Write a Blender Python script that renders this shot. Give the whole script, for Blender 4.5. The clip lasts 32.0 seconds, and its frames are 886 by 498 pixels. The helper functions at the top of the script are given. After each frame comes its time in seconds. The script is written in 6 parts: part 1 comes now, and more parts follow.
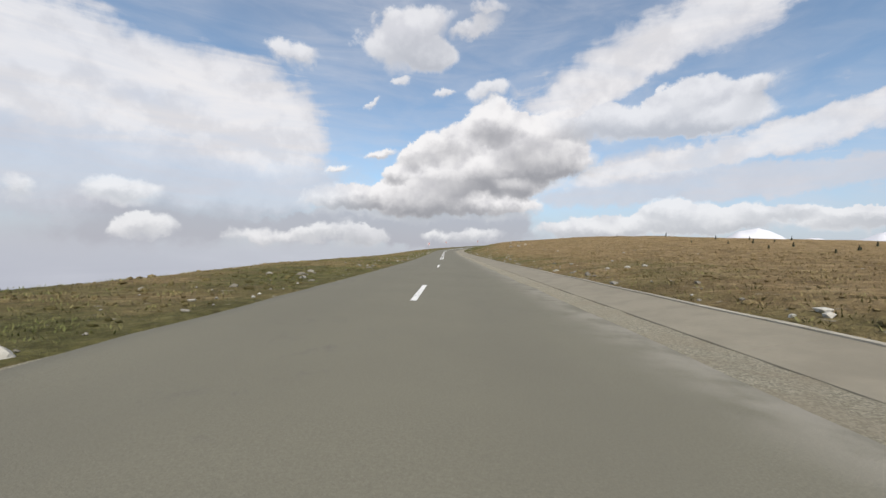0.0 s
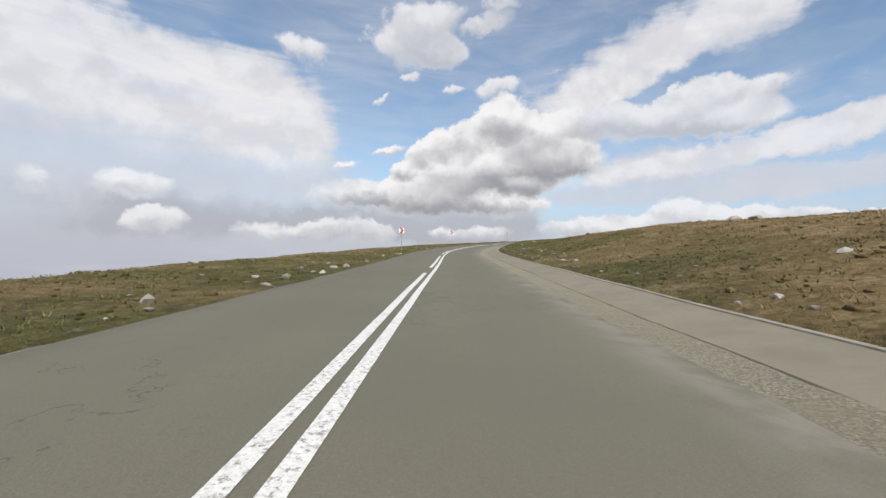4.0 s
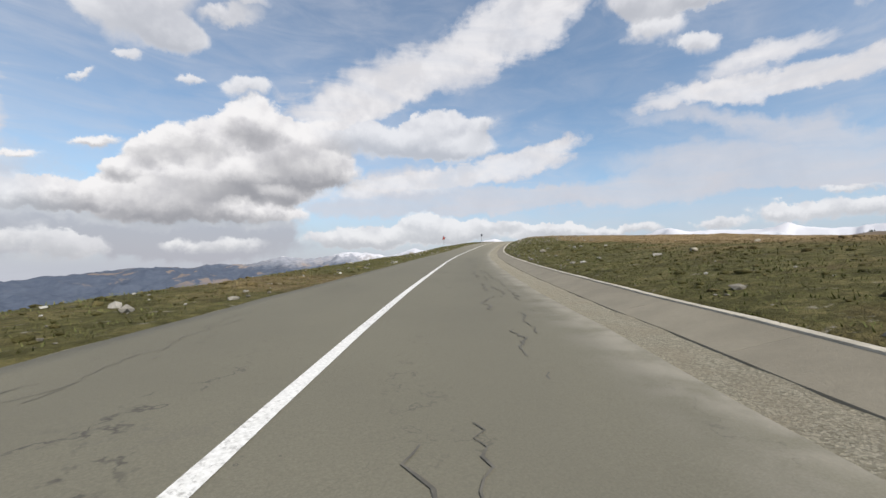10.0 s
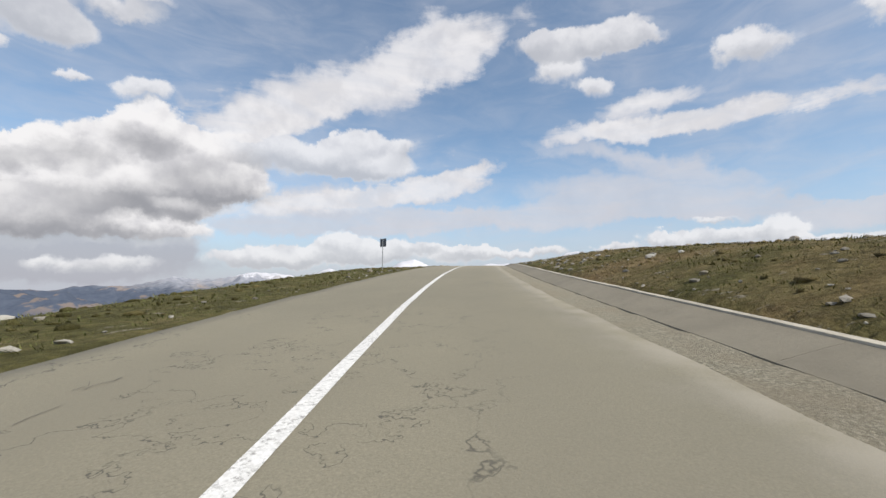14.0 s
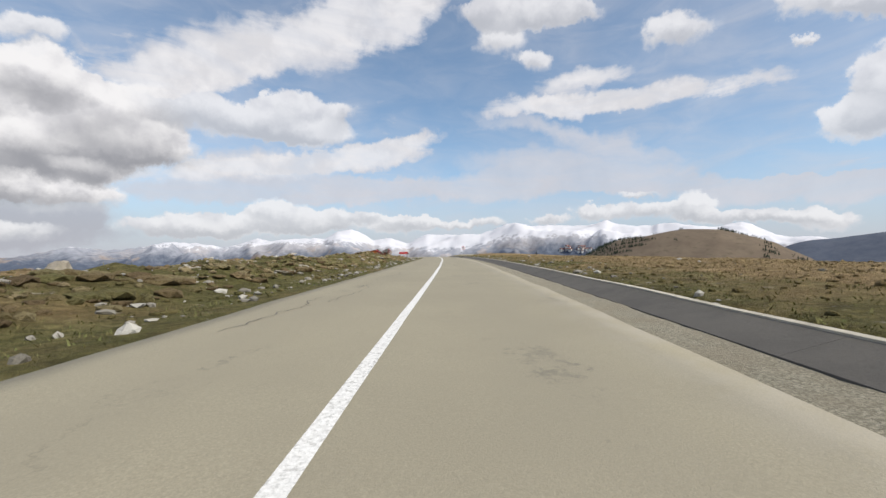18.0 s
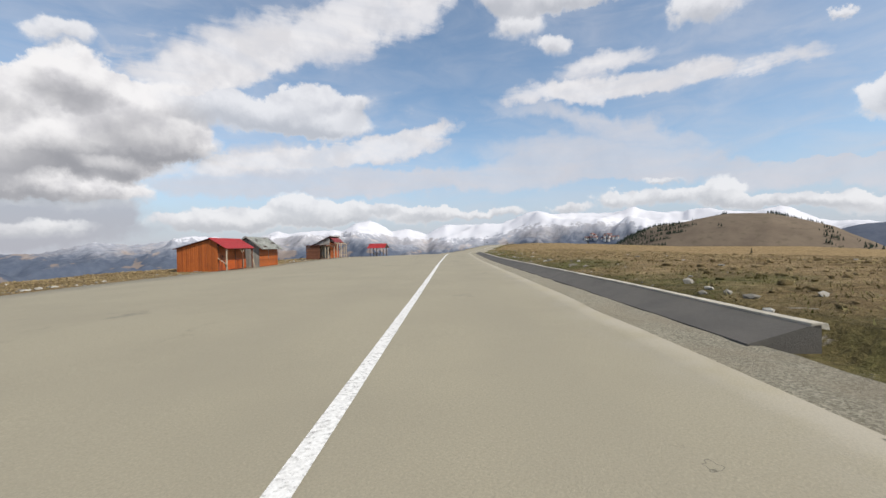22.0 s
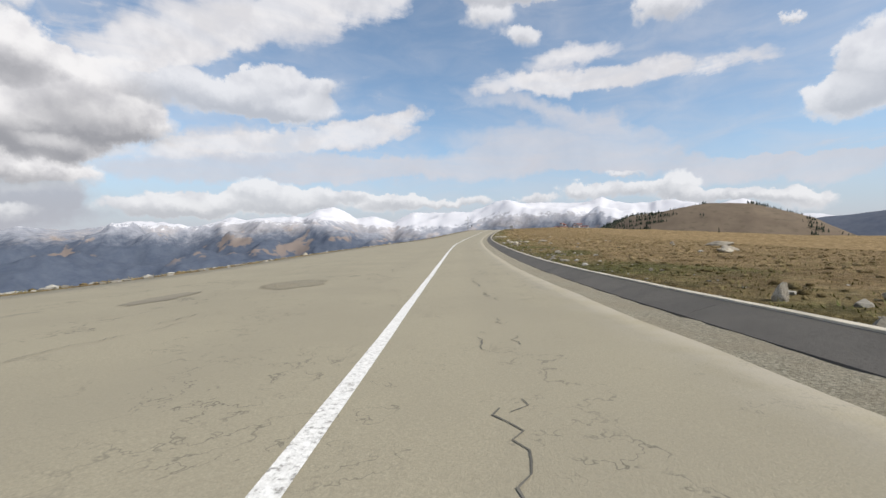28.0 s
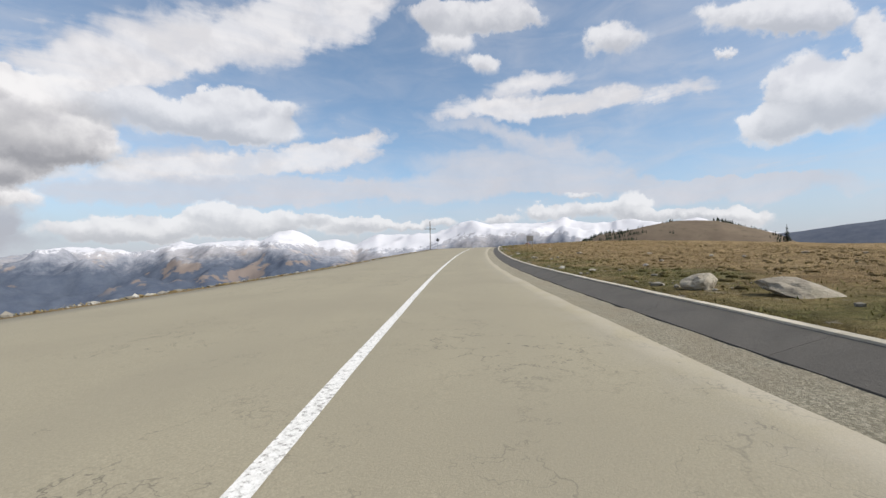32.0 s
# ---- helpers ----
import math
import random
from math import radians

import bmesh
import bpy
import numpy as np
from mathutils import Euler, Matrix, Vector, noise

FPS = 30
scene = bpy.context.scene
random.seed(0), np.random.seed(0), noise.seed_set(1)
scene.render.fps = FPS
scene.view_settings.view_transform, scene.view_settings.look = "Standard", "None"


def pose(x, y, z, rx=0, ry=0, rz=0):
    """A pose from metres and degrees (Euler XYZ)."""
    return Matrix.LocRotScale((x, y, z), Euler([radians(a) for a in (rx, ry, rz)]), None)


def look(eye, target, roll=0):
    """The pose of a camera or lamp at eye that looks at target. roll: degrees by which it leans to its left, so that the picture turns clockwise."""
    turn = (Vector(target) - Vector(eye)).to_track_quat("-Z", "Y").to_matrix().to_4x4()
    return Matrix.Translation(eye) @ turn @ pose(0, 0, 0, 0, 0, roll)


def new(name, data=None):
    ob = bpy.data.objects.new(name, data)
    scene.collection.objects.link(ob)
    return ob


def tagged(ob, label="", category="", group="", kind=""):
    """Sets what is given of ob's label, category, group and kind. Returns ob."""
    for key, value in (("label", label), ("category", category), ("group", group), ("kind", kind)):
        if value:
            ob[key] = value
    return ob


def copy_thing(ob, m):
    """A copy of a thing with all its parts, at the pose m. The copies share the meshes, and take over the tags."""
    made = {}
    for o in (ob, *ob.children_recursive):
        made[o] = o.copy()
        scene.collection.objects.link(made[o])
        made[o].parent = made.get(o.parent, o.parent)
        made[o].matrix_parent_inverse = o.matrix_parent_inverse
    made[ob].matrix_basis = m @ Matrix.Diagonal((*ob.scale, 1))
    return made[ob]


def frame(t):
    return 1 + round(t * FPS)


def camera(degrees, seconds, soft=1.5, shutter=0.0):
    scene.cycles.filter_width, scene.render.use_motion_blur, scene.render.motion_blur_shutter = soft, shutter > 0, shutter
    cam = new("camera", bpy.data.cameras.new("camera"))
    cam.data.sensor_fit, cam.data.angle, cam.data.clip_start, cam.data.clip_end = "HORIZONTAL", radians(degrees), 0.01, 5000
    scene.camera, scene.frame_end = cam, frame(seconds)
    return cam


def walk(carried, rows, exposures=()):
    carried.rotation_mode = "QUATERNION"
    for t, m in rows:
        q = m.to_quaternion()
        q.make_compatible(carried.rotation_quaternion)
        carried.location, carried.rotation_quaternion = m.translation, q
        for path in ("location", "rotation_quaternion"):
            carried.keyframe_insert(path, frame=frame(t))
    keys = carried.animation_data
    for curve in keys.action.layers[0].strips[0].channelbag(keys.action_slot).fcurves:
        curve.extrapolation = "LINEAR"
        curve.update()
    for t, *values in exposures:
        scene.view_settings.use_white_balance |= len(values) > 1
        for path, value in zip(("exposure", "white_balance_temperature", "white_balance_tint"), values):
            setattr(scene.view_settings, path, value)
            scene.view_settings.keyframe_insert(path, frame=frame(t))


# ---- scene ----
import functools

cam = camera(94.0, 32.0)
PATH = [
    (0, (0.000, 0.000, 1.140), (-0.168, 1.993, 1.152), 1.20),
    (0.5, (-0.659, 10.456, 1.262), (-0.833, 12.449, 1.269), 1.99),
    (1, (-1.348, 20.913, 1.275), (-1.528, 22.904, 1.244), 1.42),
    (1.5, (-2.065, 31.368, 1.237), (-2.249, 33.360, 1.219), 1.20),
    (2, (-2.812, 41.823, 1.268), (-3.003, 43.814, 1.256), 1.01),
    (2.5, (-3.600, 52.285, 1.338), (-3.800, 54.275, 1.337), 0.67),
    (3, (-4.427, 62.763, 1.433), (-4.633, 64.753, 1.434), 0.00),
    (3.5, (-5.277, 73.259, 1.528), (-5.485, 75.248, 1.521), 1.48),
    (5.5, (-8.523, 115.202, 2.138), (-8.715, 117.193, 2.162), 2.71),
    (6, (-9.079, 125.671, 2.364), (-9.194, 127.667, 2.383), 1.21),
    (6.5, (-9.215, 136.131, 2.601), (-9.245, 138.131, 2.632), 0.23),
    (7, (-8.793, 146.561, 2.885), (-8.695, 148.558, 2.938), 0.46),
    (7.5, (-7.643, 156.942, 3.230), (-7.395, 158.926, 3.279), -0.88),
    (8, (-5.614, 167.222, 3.651), (-5.181, 169.173, 3.727), -0.10),
    (8.5, (-2.623, 177.300, 4.164), (-2.007, 179.200, 4.262), 0.36),
    (9, (1.214, 187.102, 4.725), (1.971, 188.950, 4.823), -0.03),
    (9.5, (5.655, 196.639, 5.262), (6.505, 198.447, 5.343), -0.42),
    (10, (10.457, 205.994, 5.712), (11.353, 207.781, 5.781), -0.16),
    (10.5, (15.450, 215.245, 6.118), (16.374, 217.017, 6.178), -0.18),
    (11, (20.550, 224.434, 6.528), (21.486, 226.200, 6.602), 0.27),
    (11.5, (25.778, 233.544, 6.982), (26.750, 235.290, 7.062), 1.42),
    (12, (31.274, 242.504, 7.500), (32.311, 244.211, 7.596), 2.97),
    (12.5, (37.094, 251.280, 8.099), (38.189, 252.950, 8.214), 2.60),
    (13, (43.201, 259.881, 8.790), (44.344, 261.517, 8.917), 2.34),
    (13.5, (49.524, 268.306, 9.576), (50.703, 269.915, 9.730), 0.98),
    (14, (56.033, 276.529, 10.435), (57.256, 278.103, 10.603), -0.17),
    (14.5, (62.764, 284.518, 11.294), (64.041, 286.050, 11.448), -0.29),
    (15, (69.696, 292.286, 12.081), (71.009, 293.790, 12.213), 0.75),
    (15.5, (76.790, 299.907, 12.770), (78.130, 301.387, 12.885), 0.31),
    (17.5, (106.560, 329.403, 14.548), (107.992, 330.798, 14.586), 0.12),
    (18, (114.275, 336.539, 14.769), (115.717, 337.925, 14.793), -0.20),
    (18.5, (122.034, 343.667, 14.935), (123.476, 345.054, 14.959), -0.79),
    (19, (129.820, 350.834, 15.043), (131.259, 352.222, 15.044), -0.49),
    (19.5, (137.612, 358.060, 15.096), (139.044, 359.456, 15.089), -0.49),
    (20, (145.375, 365.382, 15.133), (146.791, 366.795, 15.131), -0.18),
    (20.5, (153.034, 372.770, 15.183), (154.434, 374.199, 15.191), -0.55),
    (21, (160.545, 380.160, 15.231), (161.932, 381.601, 15.229), -0.36),
    (21.5, (167.924, 387.533, 15.248), (169.301, 388.983, 15.240), -0.05),
    (22, (175.065, 394.731, 15.218), (176.439, 396.185, 15.197), -0.99),
    (22.5, (181.870, 401.589, 15.150), (183.248, 403.038, 15.121), -1.50),
    (23, (188.351, 408.095, 15.069), (189.731, 409.542, 15.041), -1.62),
    (23.5, (194.663, 414.417, 15.006), (196.044, 415.864, 14.985), -1.41),
    (24, (200.963, 420.725, 14.982), (202.344, 422.172, 14.974), -0.78),
    (24.5, (207.249, 427.020, 14.989), (208.629, 428.468, 14.992), -1.76),
    (26.5, (234.069, 452.953, 14.517), (235.499, 454.350, 14.451), -0.14),
    (27, (241.267, 459.585, 14.157), (242.714, 460.962, 14.054), -0.46),
    (27.5, (248.584, 466.154, 13.731), (250.048, 467.513, 13.624), -0.49),
    (28, (256.018, 472.666, 13.344), (257.499, 474.008, 13.267), -0.39),
    (28.5, (263.547, 479.135, 13.080), (265.038, 480.467, 13.033), 0.04),
    (29, (271.152, 485.564, 12.965), (272.655, 486.884, 12.952), -0.41),
    (29.5, (278.857, 491.923, 12.967), (280.380, 493.220, 12.973), -0.56),
    (30, (286.682, 498.158, 13.015), (288.230, 499.424, 13.017), -0.69),
    (30.5, (294.599, 504.276, 13.053), (296.160, 505.526, 13.050), -0.40),
    (31, (302.568, 510.324, 13.069), (304.138, 511.563, 13.055), -0.23),
    (31.5, (310.586, 516.307, 13.105), (312.167, 517.532, 13.106), -0.58),
    (32, (318.649, 522.225, 13.205), (320.239, 523.438, 13.231), -1.24),
]
walk(cam, [(t, look(eye, target, roll)) for t, eye, target, roll in PATH])
# ---------------------------------------------------------------- light, sky
SUN_AZ, SUN_EL = 166.0, 47.0      # degrees clockwise from +y, degrees above the horizon
sun = new("sun", bpy.data.lights.new("sun", "SUN"))
sun.data.energy, sun.data.angle, sun.data.color = 4.6, radians(0.53), (1.0, 0.93, 0.83)
sun.matrix_world = look((0, 0, 0), (-math.sin(radians(SUN_AZ)) * math.cos(radians(SUN_EL)),
                                    -math.cos(radians(SUN_AZ)) * math.cos(radians(SUN_EL)), -math.sin(radians(SUN_EL))))
sun.location = (150, 250, 300)

# clouds: degrees clockwise from +y, elevation, half width, half height, tilt, weight
STREAKS = [
    (-39.3, 16.6, 16.5, 6.4, -3, 1.6), (-50.0, 18.0, 9.0, 5.2, 7, 1.2), (-28.4, 14.9, 7.6, 4.4, -31, 1.3), (27.2, 26.4, 19.0, 3.3, 18, 1.5), (37.8, 30.7, 7.1, 3.8, 17, 1.2),
    (15.9, 20.7, 8.3, 2.3, 20, 1.3), (71.6, 18.8, 15.0, 1.3, -1, 1.5), (62.0, 19.3, 8.4, 1.5, -4, 1.1), (64.2, 22.1, 6.7, 1.0, 1, 1.2), (25.8, 11.7, 17.9, 1.7, 9, 1.3),
    (39.0, 14.7, 6.9, 1.0, 10, 1.2), (27.0, 11.6, 14.2, 1.3, 7, 0.9),
]
VEILS = [
    (27.6, 12.6, 14.5, 1.8, 4, 0.9), (-43.6, 9.0, 24.0, 6.5, 0, 2.2), (63.7, 11.2, 17.1, 2.9, -6, 1), (57.8, 8.4, 16.3, 1.5, 2, 0.9), (87.3, 7.4, 6.2, 0.8, -5, 1.2),
    (85.3, 6.8, 18.4, 1.4, -3, 1), (62.6, 15.7, 15.4, 1.5, -14, 0.7), (33.0, 8.8, 27.7, 1.7, 4, 0.9), (23.5, 9.0, 18.1, 2.7, 0, 0.8),
]
BANKS = [
    (-45.8, 1.7, 15.1, 4.4, 3, 0.8), (-5.2, 3.4, 20.2, 2.6, 1, 0.9), (-9.6, 4.5, 15.3, 3.0, 3, 1.1), (-29.4, 2.6, 16.0, 2.8, 3, 0.8), (-0.9, 5.1, 7.0, 2.8, 3, 1.3),
    (-6.0, 1.2, 18.0, 2.2, 0, 0.9),
]
HEAPS_NORTH = [
    (1.8, 17.3, 4.1, 2.5, 6, 1.2), (-3.8, 14.4, 4.5, 2.4, 9, 1), (-8.7, 12.5, 3.1, 1.6, 7, 0.9), (7.2, 15.1, 6.6, 3.0, -2, 1.1), (11.0, 12.0, 4.7, 2.5, 2, 0.9),
    (2.3, 11.5, 8.4, 3.6, 4, 1.2), (-5.6, 9.5, 7.4, 2.9, 5, 1), (-11.5, 10.1, 2.3, 1.4, 7, 0.8), (-16.5, 7.0, 4.4, 1.6, 11, 0.9), (-8.0, 6.6, 8.8, 2.4, 4, 1.1),
    (5.3, 8.6, 3.2, 1.5, 3, 0.9), (2.3, 6.0, 6.2, 1.8, 2, 0.8), (-14.2, 12.9, 2.9, 0.8, 14, 0.62), (-19.0, 10.4, 1.8, 0.7, 9, 0.5),
]
HEAPS_HIGH = [
    (-10.0, 26.9, 6.2, 3.2, 10, 0.95), (-6.0, 24.9, 3.0, 1.6, -8, 0.7), (-0.5, 28.0, 2.9, 1.2, 10, 0.66), (0.7, 21.2, 2.8, 1.3, 10, 0.66), (-5.0, 21.0, 1.6, 0.6, 10, 0.55),
    (-15.2, 19.0, 1.6, 0.5, 38, 0.5), (-11.1, 22.0, 1.4, 0.6, 13, 0.5), (-24.6, 23.9, 4.1, 1.7, 4, 0.66), (1.3, 30.2, 3.9, 1.5, -2, 0.6),
]
HEAPS_WEST = [
    (-42.6, 5.7, 3.5, 1.4, -4, 0.8), (-51.1, 5.1, 1.5, 1.3, 7, 0.7), (-40.6, 1.8, 2.7, 1.1, 6, 0.7), (-28.2, 1.4, 4.1, 1.3, 2, 0.75), (-16.9, 1.5, 3.2, 1.8, -19, 0.75),
    (-20.9, 6.2, 4.3, 1.8, 3, 0.8), (-14.9, 1.8, 2.4, 1.2, -17, 0.8), (-22.1, 2.1, 2.4, 1.1, 2, 0.75),
]
HEAPS_EAST = [
    (16.8, 16.8, 5.6, 2.2, -6, 1), (23.6, 15.8, 5.1, 1.6, -0, 0.9), (29.5, 15.5, 4.7, 1.5, 1, 0.8), (25.7, 16.8, 4.9, 2.0, -0, 0.9), (32.0, 18.1, 2.6, 1.6, 11, 0.8),
    (25.3, 18.4, 3.7, 1.7, 8, 0.9), (94.2, 15.5, 3.3, 3.3, -14, 1.2), (98.5, 14.3, 2.5, 3.1, -15, 1.1), (91.5, 13.0, 2.5, 1.6, -7, 0.9), (87.5, 21.1, 1.1, 0.5, -14, 0.6),
    (52.2, 30.3, 2.0, 1.4, -7, 0.5), (59.4, 29.1, 6.0, 1.0, -5, 0.6), (65.6, 29.2, 2.5, 1.0, -14, 0.6), (58.3, 24.5, 2.3, 1.3, -8, 0.62), (75.7, 25.2, 3.7, 1.9, -17, 0.9),
]
HEAPS_TOP = [
    (56.2, 30.3, 10.1, 1.5, -0, 0.9), (90.9, 24.0, 5.6, 1.6, -17, 0.9), (95.8, 21.8, 3.5, 1.4, -19, 0.8), (99.3, 18.1, 1.6, 2.3, -19, 0.9), (53.8, 27.4, 3.4, 1.8, -5, 0.62),
]
HEAPS_LOW = [
    (14.8, 3.0, 3.6, 1.0, 4, 0.9), (19.2, 3.9, 1.7, 0.9, 1, 0.8), (23.3, 4.7, 2.8, 1.2, 1, 0.9), (27.8, 3.7, 4.3, 1.1, 0, 0.9), (32.2, 4.5, 3.2, 1.1, 0, 0.9),
    (39.9, 4.0, 3.6, 1.0, -1, 0.9), (45.8, 3.9, 3.9, 0.7, -1, 0.8), (51.6, 3.9, 3.4, 0.8, 2, 0.8), (61.0, 4.5, 2.4, 0.8, -2, 0.9), (66.4, 5.2, 2.8, 0.9, -7, 0.9),
    (72.2, 5.2, 3.4, 1.0, -4, 1), (77.4, 5.5, 2.1, 1.3, -5, 1), (80.5, 4.3, 3.5, 0.8, -4, 0.9), (84.7, 4.1, 2.7, 0.8, -5, 0.9), (88.5, 3.5, 2.6, 1.0, -4, 0.9),
    (71.3, 7.1, 2.1, 0.5, -5, 0.7),
]
HEAPS_FAR = [
    (14.9, 3.2, 6.2, 1.2, 0, 0.9), (19.2, 3.5, 3.9, 1.1, 0, 0.9), (27.4, 4.4, 3.6, 1.2, -0, 0.9), (42.0, 4.6, 2.8, 0.6, -2, 0.8), (-2.3, 2.3, 4.5, 1.0, 1, 0.8),
    (17.2, 4.6, 3.4, 0.8, -1, 0.9), (25.1, 5.5, 4.1, 1.1, -2, 0.9), (32.4, 5.4, 2.1, 0.9, -3, 0.9), (36.4, 5.3, 2.3, 0.8, -3, 0.9), (40.8, 4.4, 2.3, 0.5, -3, 0.9),
]


class Net:
    """Short hand for node trees."""

    def __init__(self, tree):
        self.t = tree
        tree.nodes.clear()

    def node(self, kind, **props):
        n = self.t.nodes.new(kind)
        for k, v in props.items():
            if k == "op":
                n.operation = v
            elif k == "clamp":
                n.use_clamp = v
        return n

    def put(self, socket, value):
        if isinstance(value, bpy.types.NodeSocket):
            self.t.links.new(value, socket)
        elif value is not None:
            socket.default_value = value

    def math(self, op, a, b=None, c=None, clamp=False):
        n = self.node("ShaderNodeMath", op=op, clamp=clamp)
        for s, v in zip(n.inputs, (a, b, c)):
            self.put(s, v)
        return n.outputs[0]

    def vmath(self, op, a, b=None, c=None, out=0):
        n = self.node("ShaderNodeVectorMath", op=op)
        for s, v in zip(n.inputs, (a, b, c)):
            self.put(s, v)
        return n.outputs[out]

    def scale(self, a, f):
        n = self.node("ShaderNodeVectorMath", op="SCALE")
        self.put(n.inputs[0], a)
        self.put(n.inputs["Scale"], f)
        return n.outputs[0]

    def noise(self, vec, scale, detail=4.0, rough=0.55, distort=0.0, colour=False):
        n = self.node("ShaderNodeTexNoise")
        self.put(n.inputs["Vector"], vec)
        for k, v in (("Scale", scale), ("Detail", detail), ("Roughness", rough), ("Distortion", distort)):
            n.inputs[k].default_value = v
        return n.outputs["Color" if colour else "Fac"]

    def voronoi(self, vec, scale, feature="F1", out="Distance"):
        n = self.node("ShaderNodeTexVoronoi")
        n.feature = feature
        self.put(n.inputs["Vector"], vec)
        n.inputs["Scale"].default_value = scale
        return n.outputs[out]

    def step(self, x, lo, hi, a=0.0, b=1.0):
        n = self.node("ShaderNodeMapRange")
        n.interpolation_type = "SMOOTHSTEP"
        for s, v in zip(n.inputs, (x, lo, hi, a, b)):
            self.put(s, v)
        return n.outputs[0]

    def mix(self, f, a, b, kind="MIX"):
        n = self.node("ShaderNodeMix")
        n.data_type, n.blend_type = "RGBA", kind
        self.put(n.inputs[0], f)
        for s, v in ((n.inputs[6], a), (n.inputs[7], b)):
            self.put(s, (*v, 1.0) if isinstance(v, tuple) and len(v) == 3 else v)
        return n.outputs[2]

    def ramp(self, f, stops):
        n = self.node("ShaderNodeValToRGB")
        while len(n.color_ramp.elements) < len(stops):
            n.color_ramp.elements.new(0.5)
        for e, (p, c) in zip(n.color_ramp.elements, stops):
            e.position, e.color = p, (*c, 1.0)
        self.put(n.inputs[0], f)
        return n.outputs[0]

    def xyz(self, x, y, z):
        n = self.node("ShaderNodeCombineXYZ")
        for s, v in zip(n.inputs, (x, y, z)):
            self.put(s, v)
        return n.outputs[0]

    def parts(self, v):
        n = self.node("ShaderNodeSeparateXYZ")
        self.put(n.inputs[0], v)
        return n.outputs

    def place(self, v, loc, rot, size):
        n = self.node("ShaderNodeMapping")
        n.vector_type = "TEXTURE"
        self.put(n.inputs["Vector"], v)
        n.inputs["Location"].default_value, n.inputs["Rotation"].default_value, n.inputs["Scale"].default_value = loc, rot, size
        return n.outputs[0]


world = bpy.data.worlds.new("sky")
world.use_nodes = True
scene.world = world
W = Net(world.node_tree)
ray = W.node("ShaderNodeTexCoord").outputs["Generated"]
rx, ry, rz = W.parts(ray)
az = W.math("MULTIPLY", W.math("ARCTAN2", rx, ry), 57.29578)
el = W.math("MULTIPLY", W.math("ARCSINE", rz), 57.29578)
# billows and wisps bend the outlines
billow = W.vmath("SUBTRACT", W.noise(ray, 9.0, 7.0, 0.62, colour=True), (0.5, 0.5, 0.5))
bx, by, bz = W.parts(billow)
fine = W.vmath("SUBTRACT", W.noise(ray, 34.0, 6.0, 0.6, colour=True), (0.5, 0.5, 0.5))
fx, fy, fz = W.parts(fine)
crisp = W.xyz(W.math("ADD", az, W.math("MULTIPLY_ADD", bx, 4.6, W.math("MULTIPLY", fx, 2.4))),
              W.math("ADD", el, W.math("MULTIPLY_ADD", by, 3.0, W.math("MULTIPLY", fy, 2.0))), 0.0)
wisp = W.xyz(W.math("MULTIPLY_ADD", bx, 12.0, az), W.math("ADD", el, W.math("MULTIPLY_ADD", by, 5.0, W.math("MULTIPLY", fy, 1.2))), 0.0)

sleek = W.xyz(W.math("MULTIPLY_ADD", bx, 5.0, az), W.math("ADD", el, W.math("MULTIPLY_ADD", by, 2.6, W.math("MULTIPLY", fy, 1.8))), 0.0)


def field(coord, blobs, grow=1.3):
    """Sum of soft ellipses and, weighted by them, the height within each."""
    total = (0.0, 0.0, 0.0)
    for a, e, w, h, tilt, weight in blobs:
        # the sum so far enters at no weight, so that the ellipses are worked out one after the other
        here = coord if total == (0.0, 0.0, 0.0) else W.vmath("MULTIPLY_ADD", total, (1e-9, 1e-9, 0.0), coord)
        q = W.place(here, (a, e, 0), (0, 0, radians(tilt)), (w * grow, h * grow, 1))
        f = W.math("SUBTRACT", weight, W.math("MULTIPLY", W.vmath("LENGTH", q, out=1), weight), clamp=True) if weight < 1 else \
            W.math("MULTIPLY", W.math("SUBTRACT", 1.0, W.vmath("LENGTH", q, out=1), clamp=True), weight)
        # carries x: the weight, y: the weighted height
        total = W.vmath("ADD", total, W.scale(W.vmath("MULTIPLY_ADD", q, (0.0, 1.0, 0.0), (1.0, 0.0, 0.0)), f))
    x, y, _ = W.parts(total)
    return x, y


tall, tall_high = field(crisp, HEAPS_NORTH)
flat, flat_high = field(crisp, HEAPS_HIGH + HEAPS_WEST + HEAPS_EAST + HEAPS_TOP + HEAPS_LOW + HEAPS_FAR, 1.5)
heap, high = W.math("ADD", tall, flat), W.math("ADD", tall_high, flat_high)
# cauliflower relief: the same noise a little higher up gives the side that the sun meets
puff = W.noise(ray, 8.5, 7.0, 0.52)
puff_above = W.noise(W.vmath("ADD", ray, (0.0, 0.0, 0.030)), 8.5, 7.0, 0.52)
relief = W.math("SUBTRACT", puff, puff_above)
share = W.math("DIVIDE", tall, W.math("MAXIMUM", heap, 0.05), clamp=True)
veil, _ = field(wisp, VEILS)
# behind the camera the sky goes on with clouds of its own
back = W.math("MULTIPLY", W.math("MAXIMUM", W.step(az, -60.0, -76.0), W.step(az, 106.0, 120.0)), W.step(rz, 0.03, 0.12))
heap = W.math("ADD", heap, W.math("MULTIPLY", back, W.step(W.noise(ray, 3.2, 6.0, 0.6), 0.5, 0.72)))
sleekness, _ = field(sleek, STREAKS, 1.5)
lift = W.math("DIVIDE", high, W.math("MAXIMUM", heap, 0.08))
lift = W.math("ADD", lift, W.math("MULTIPLY_ADD", bz, 0.14, W.math("MULTIPLY", relief, 0.5)))
shade = W.step(lift, -0.46, 0.34)
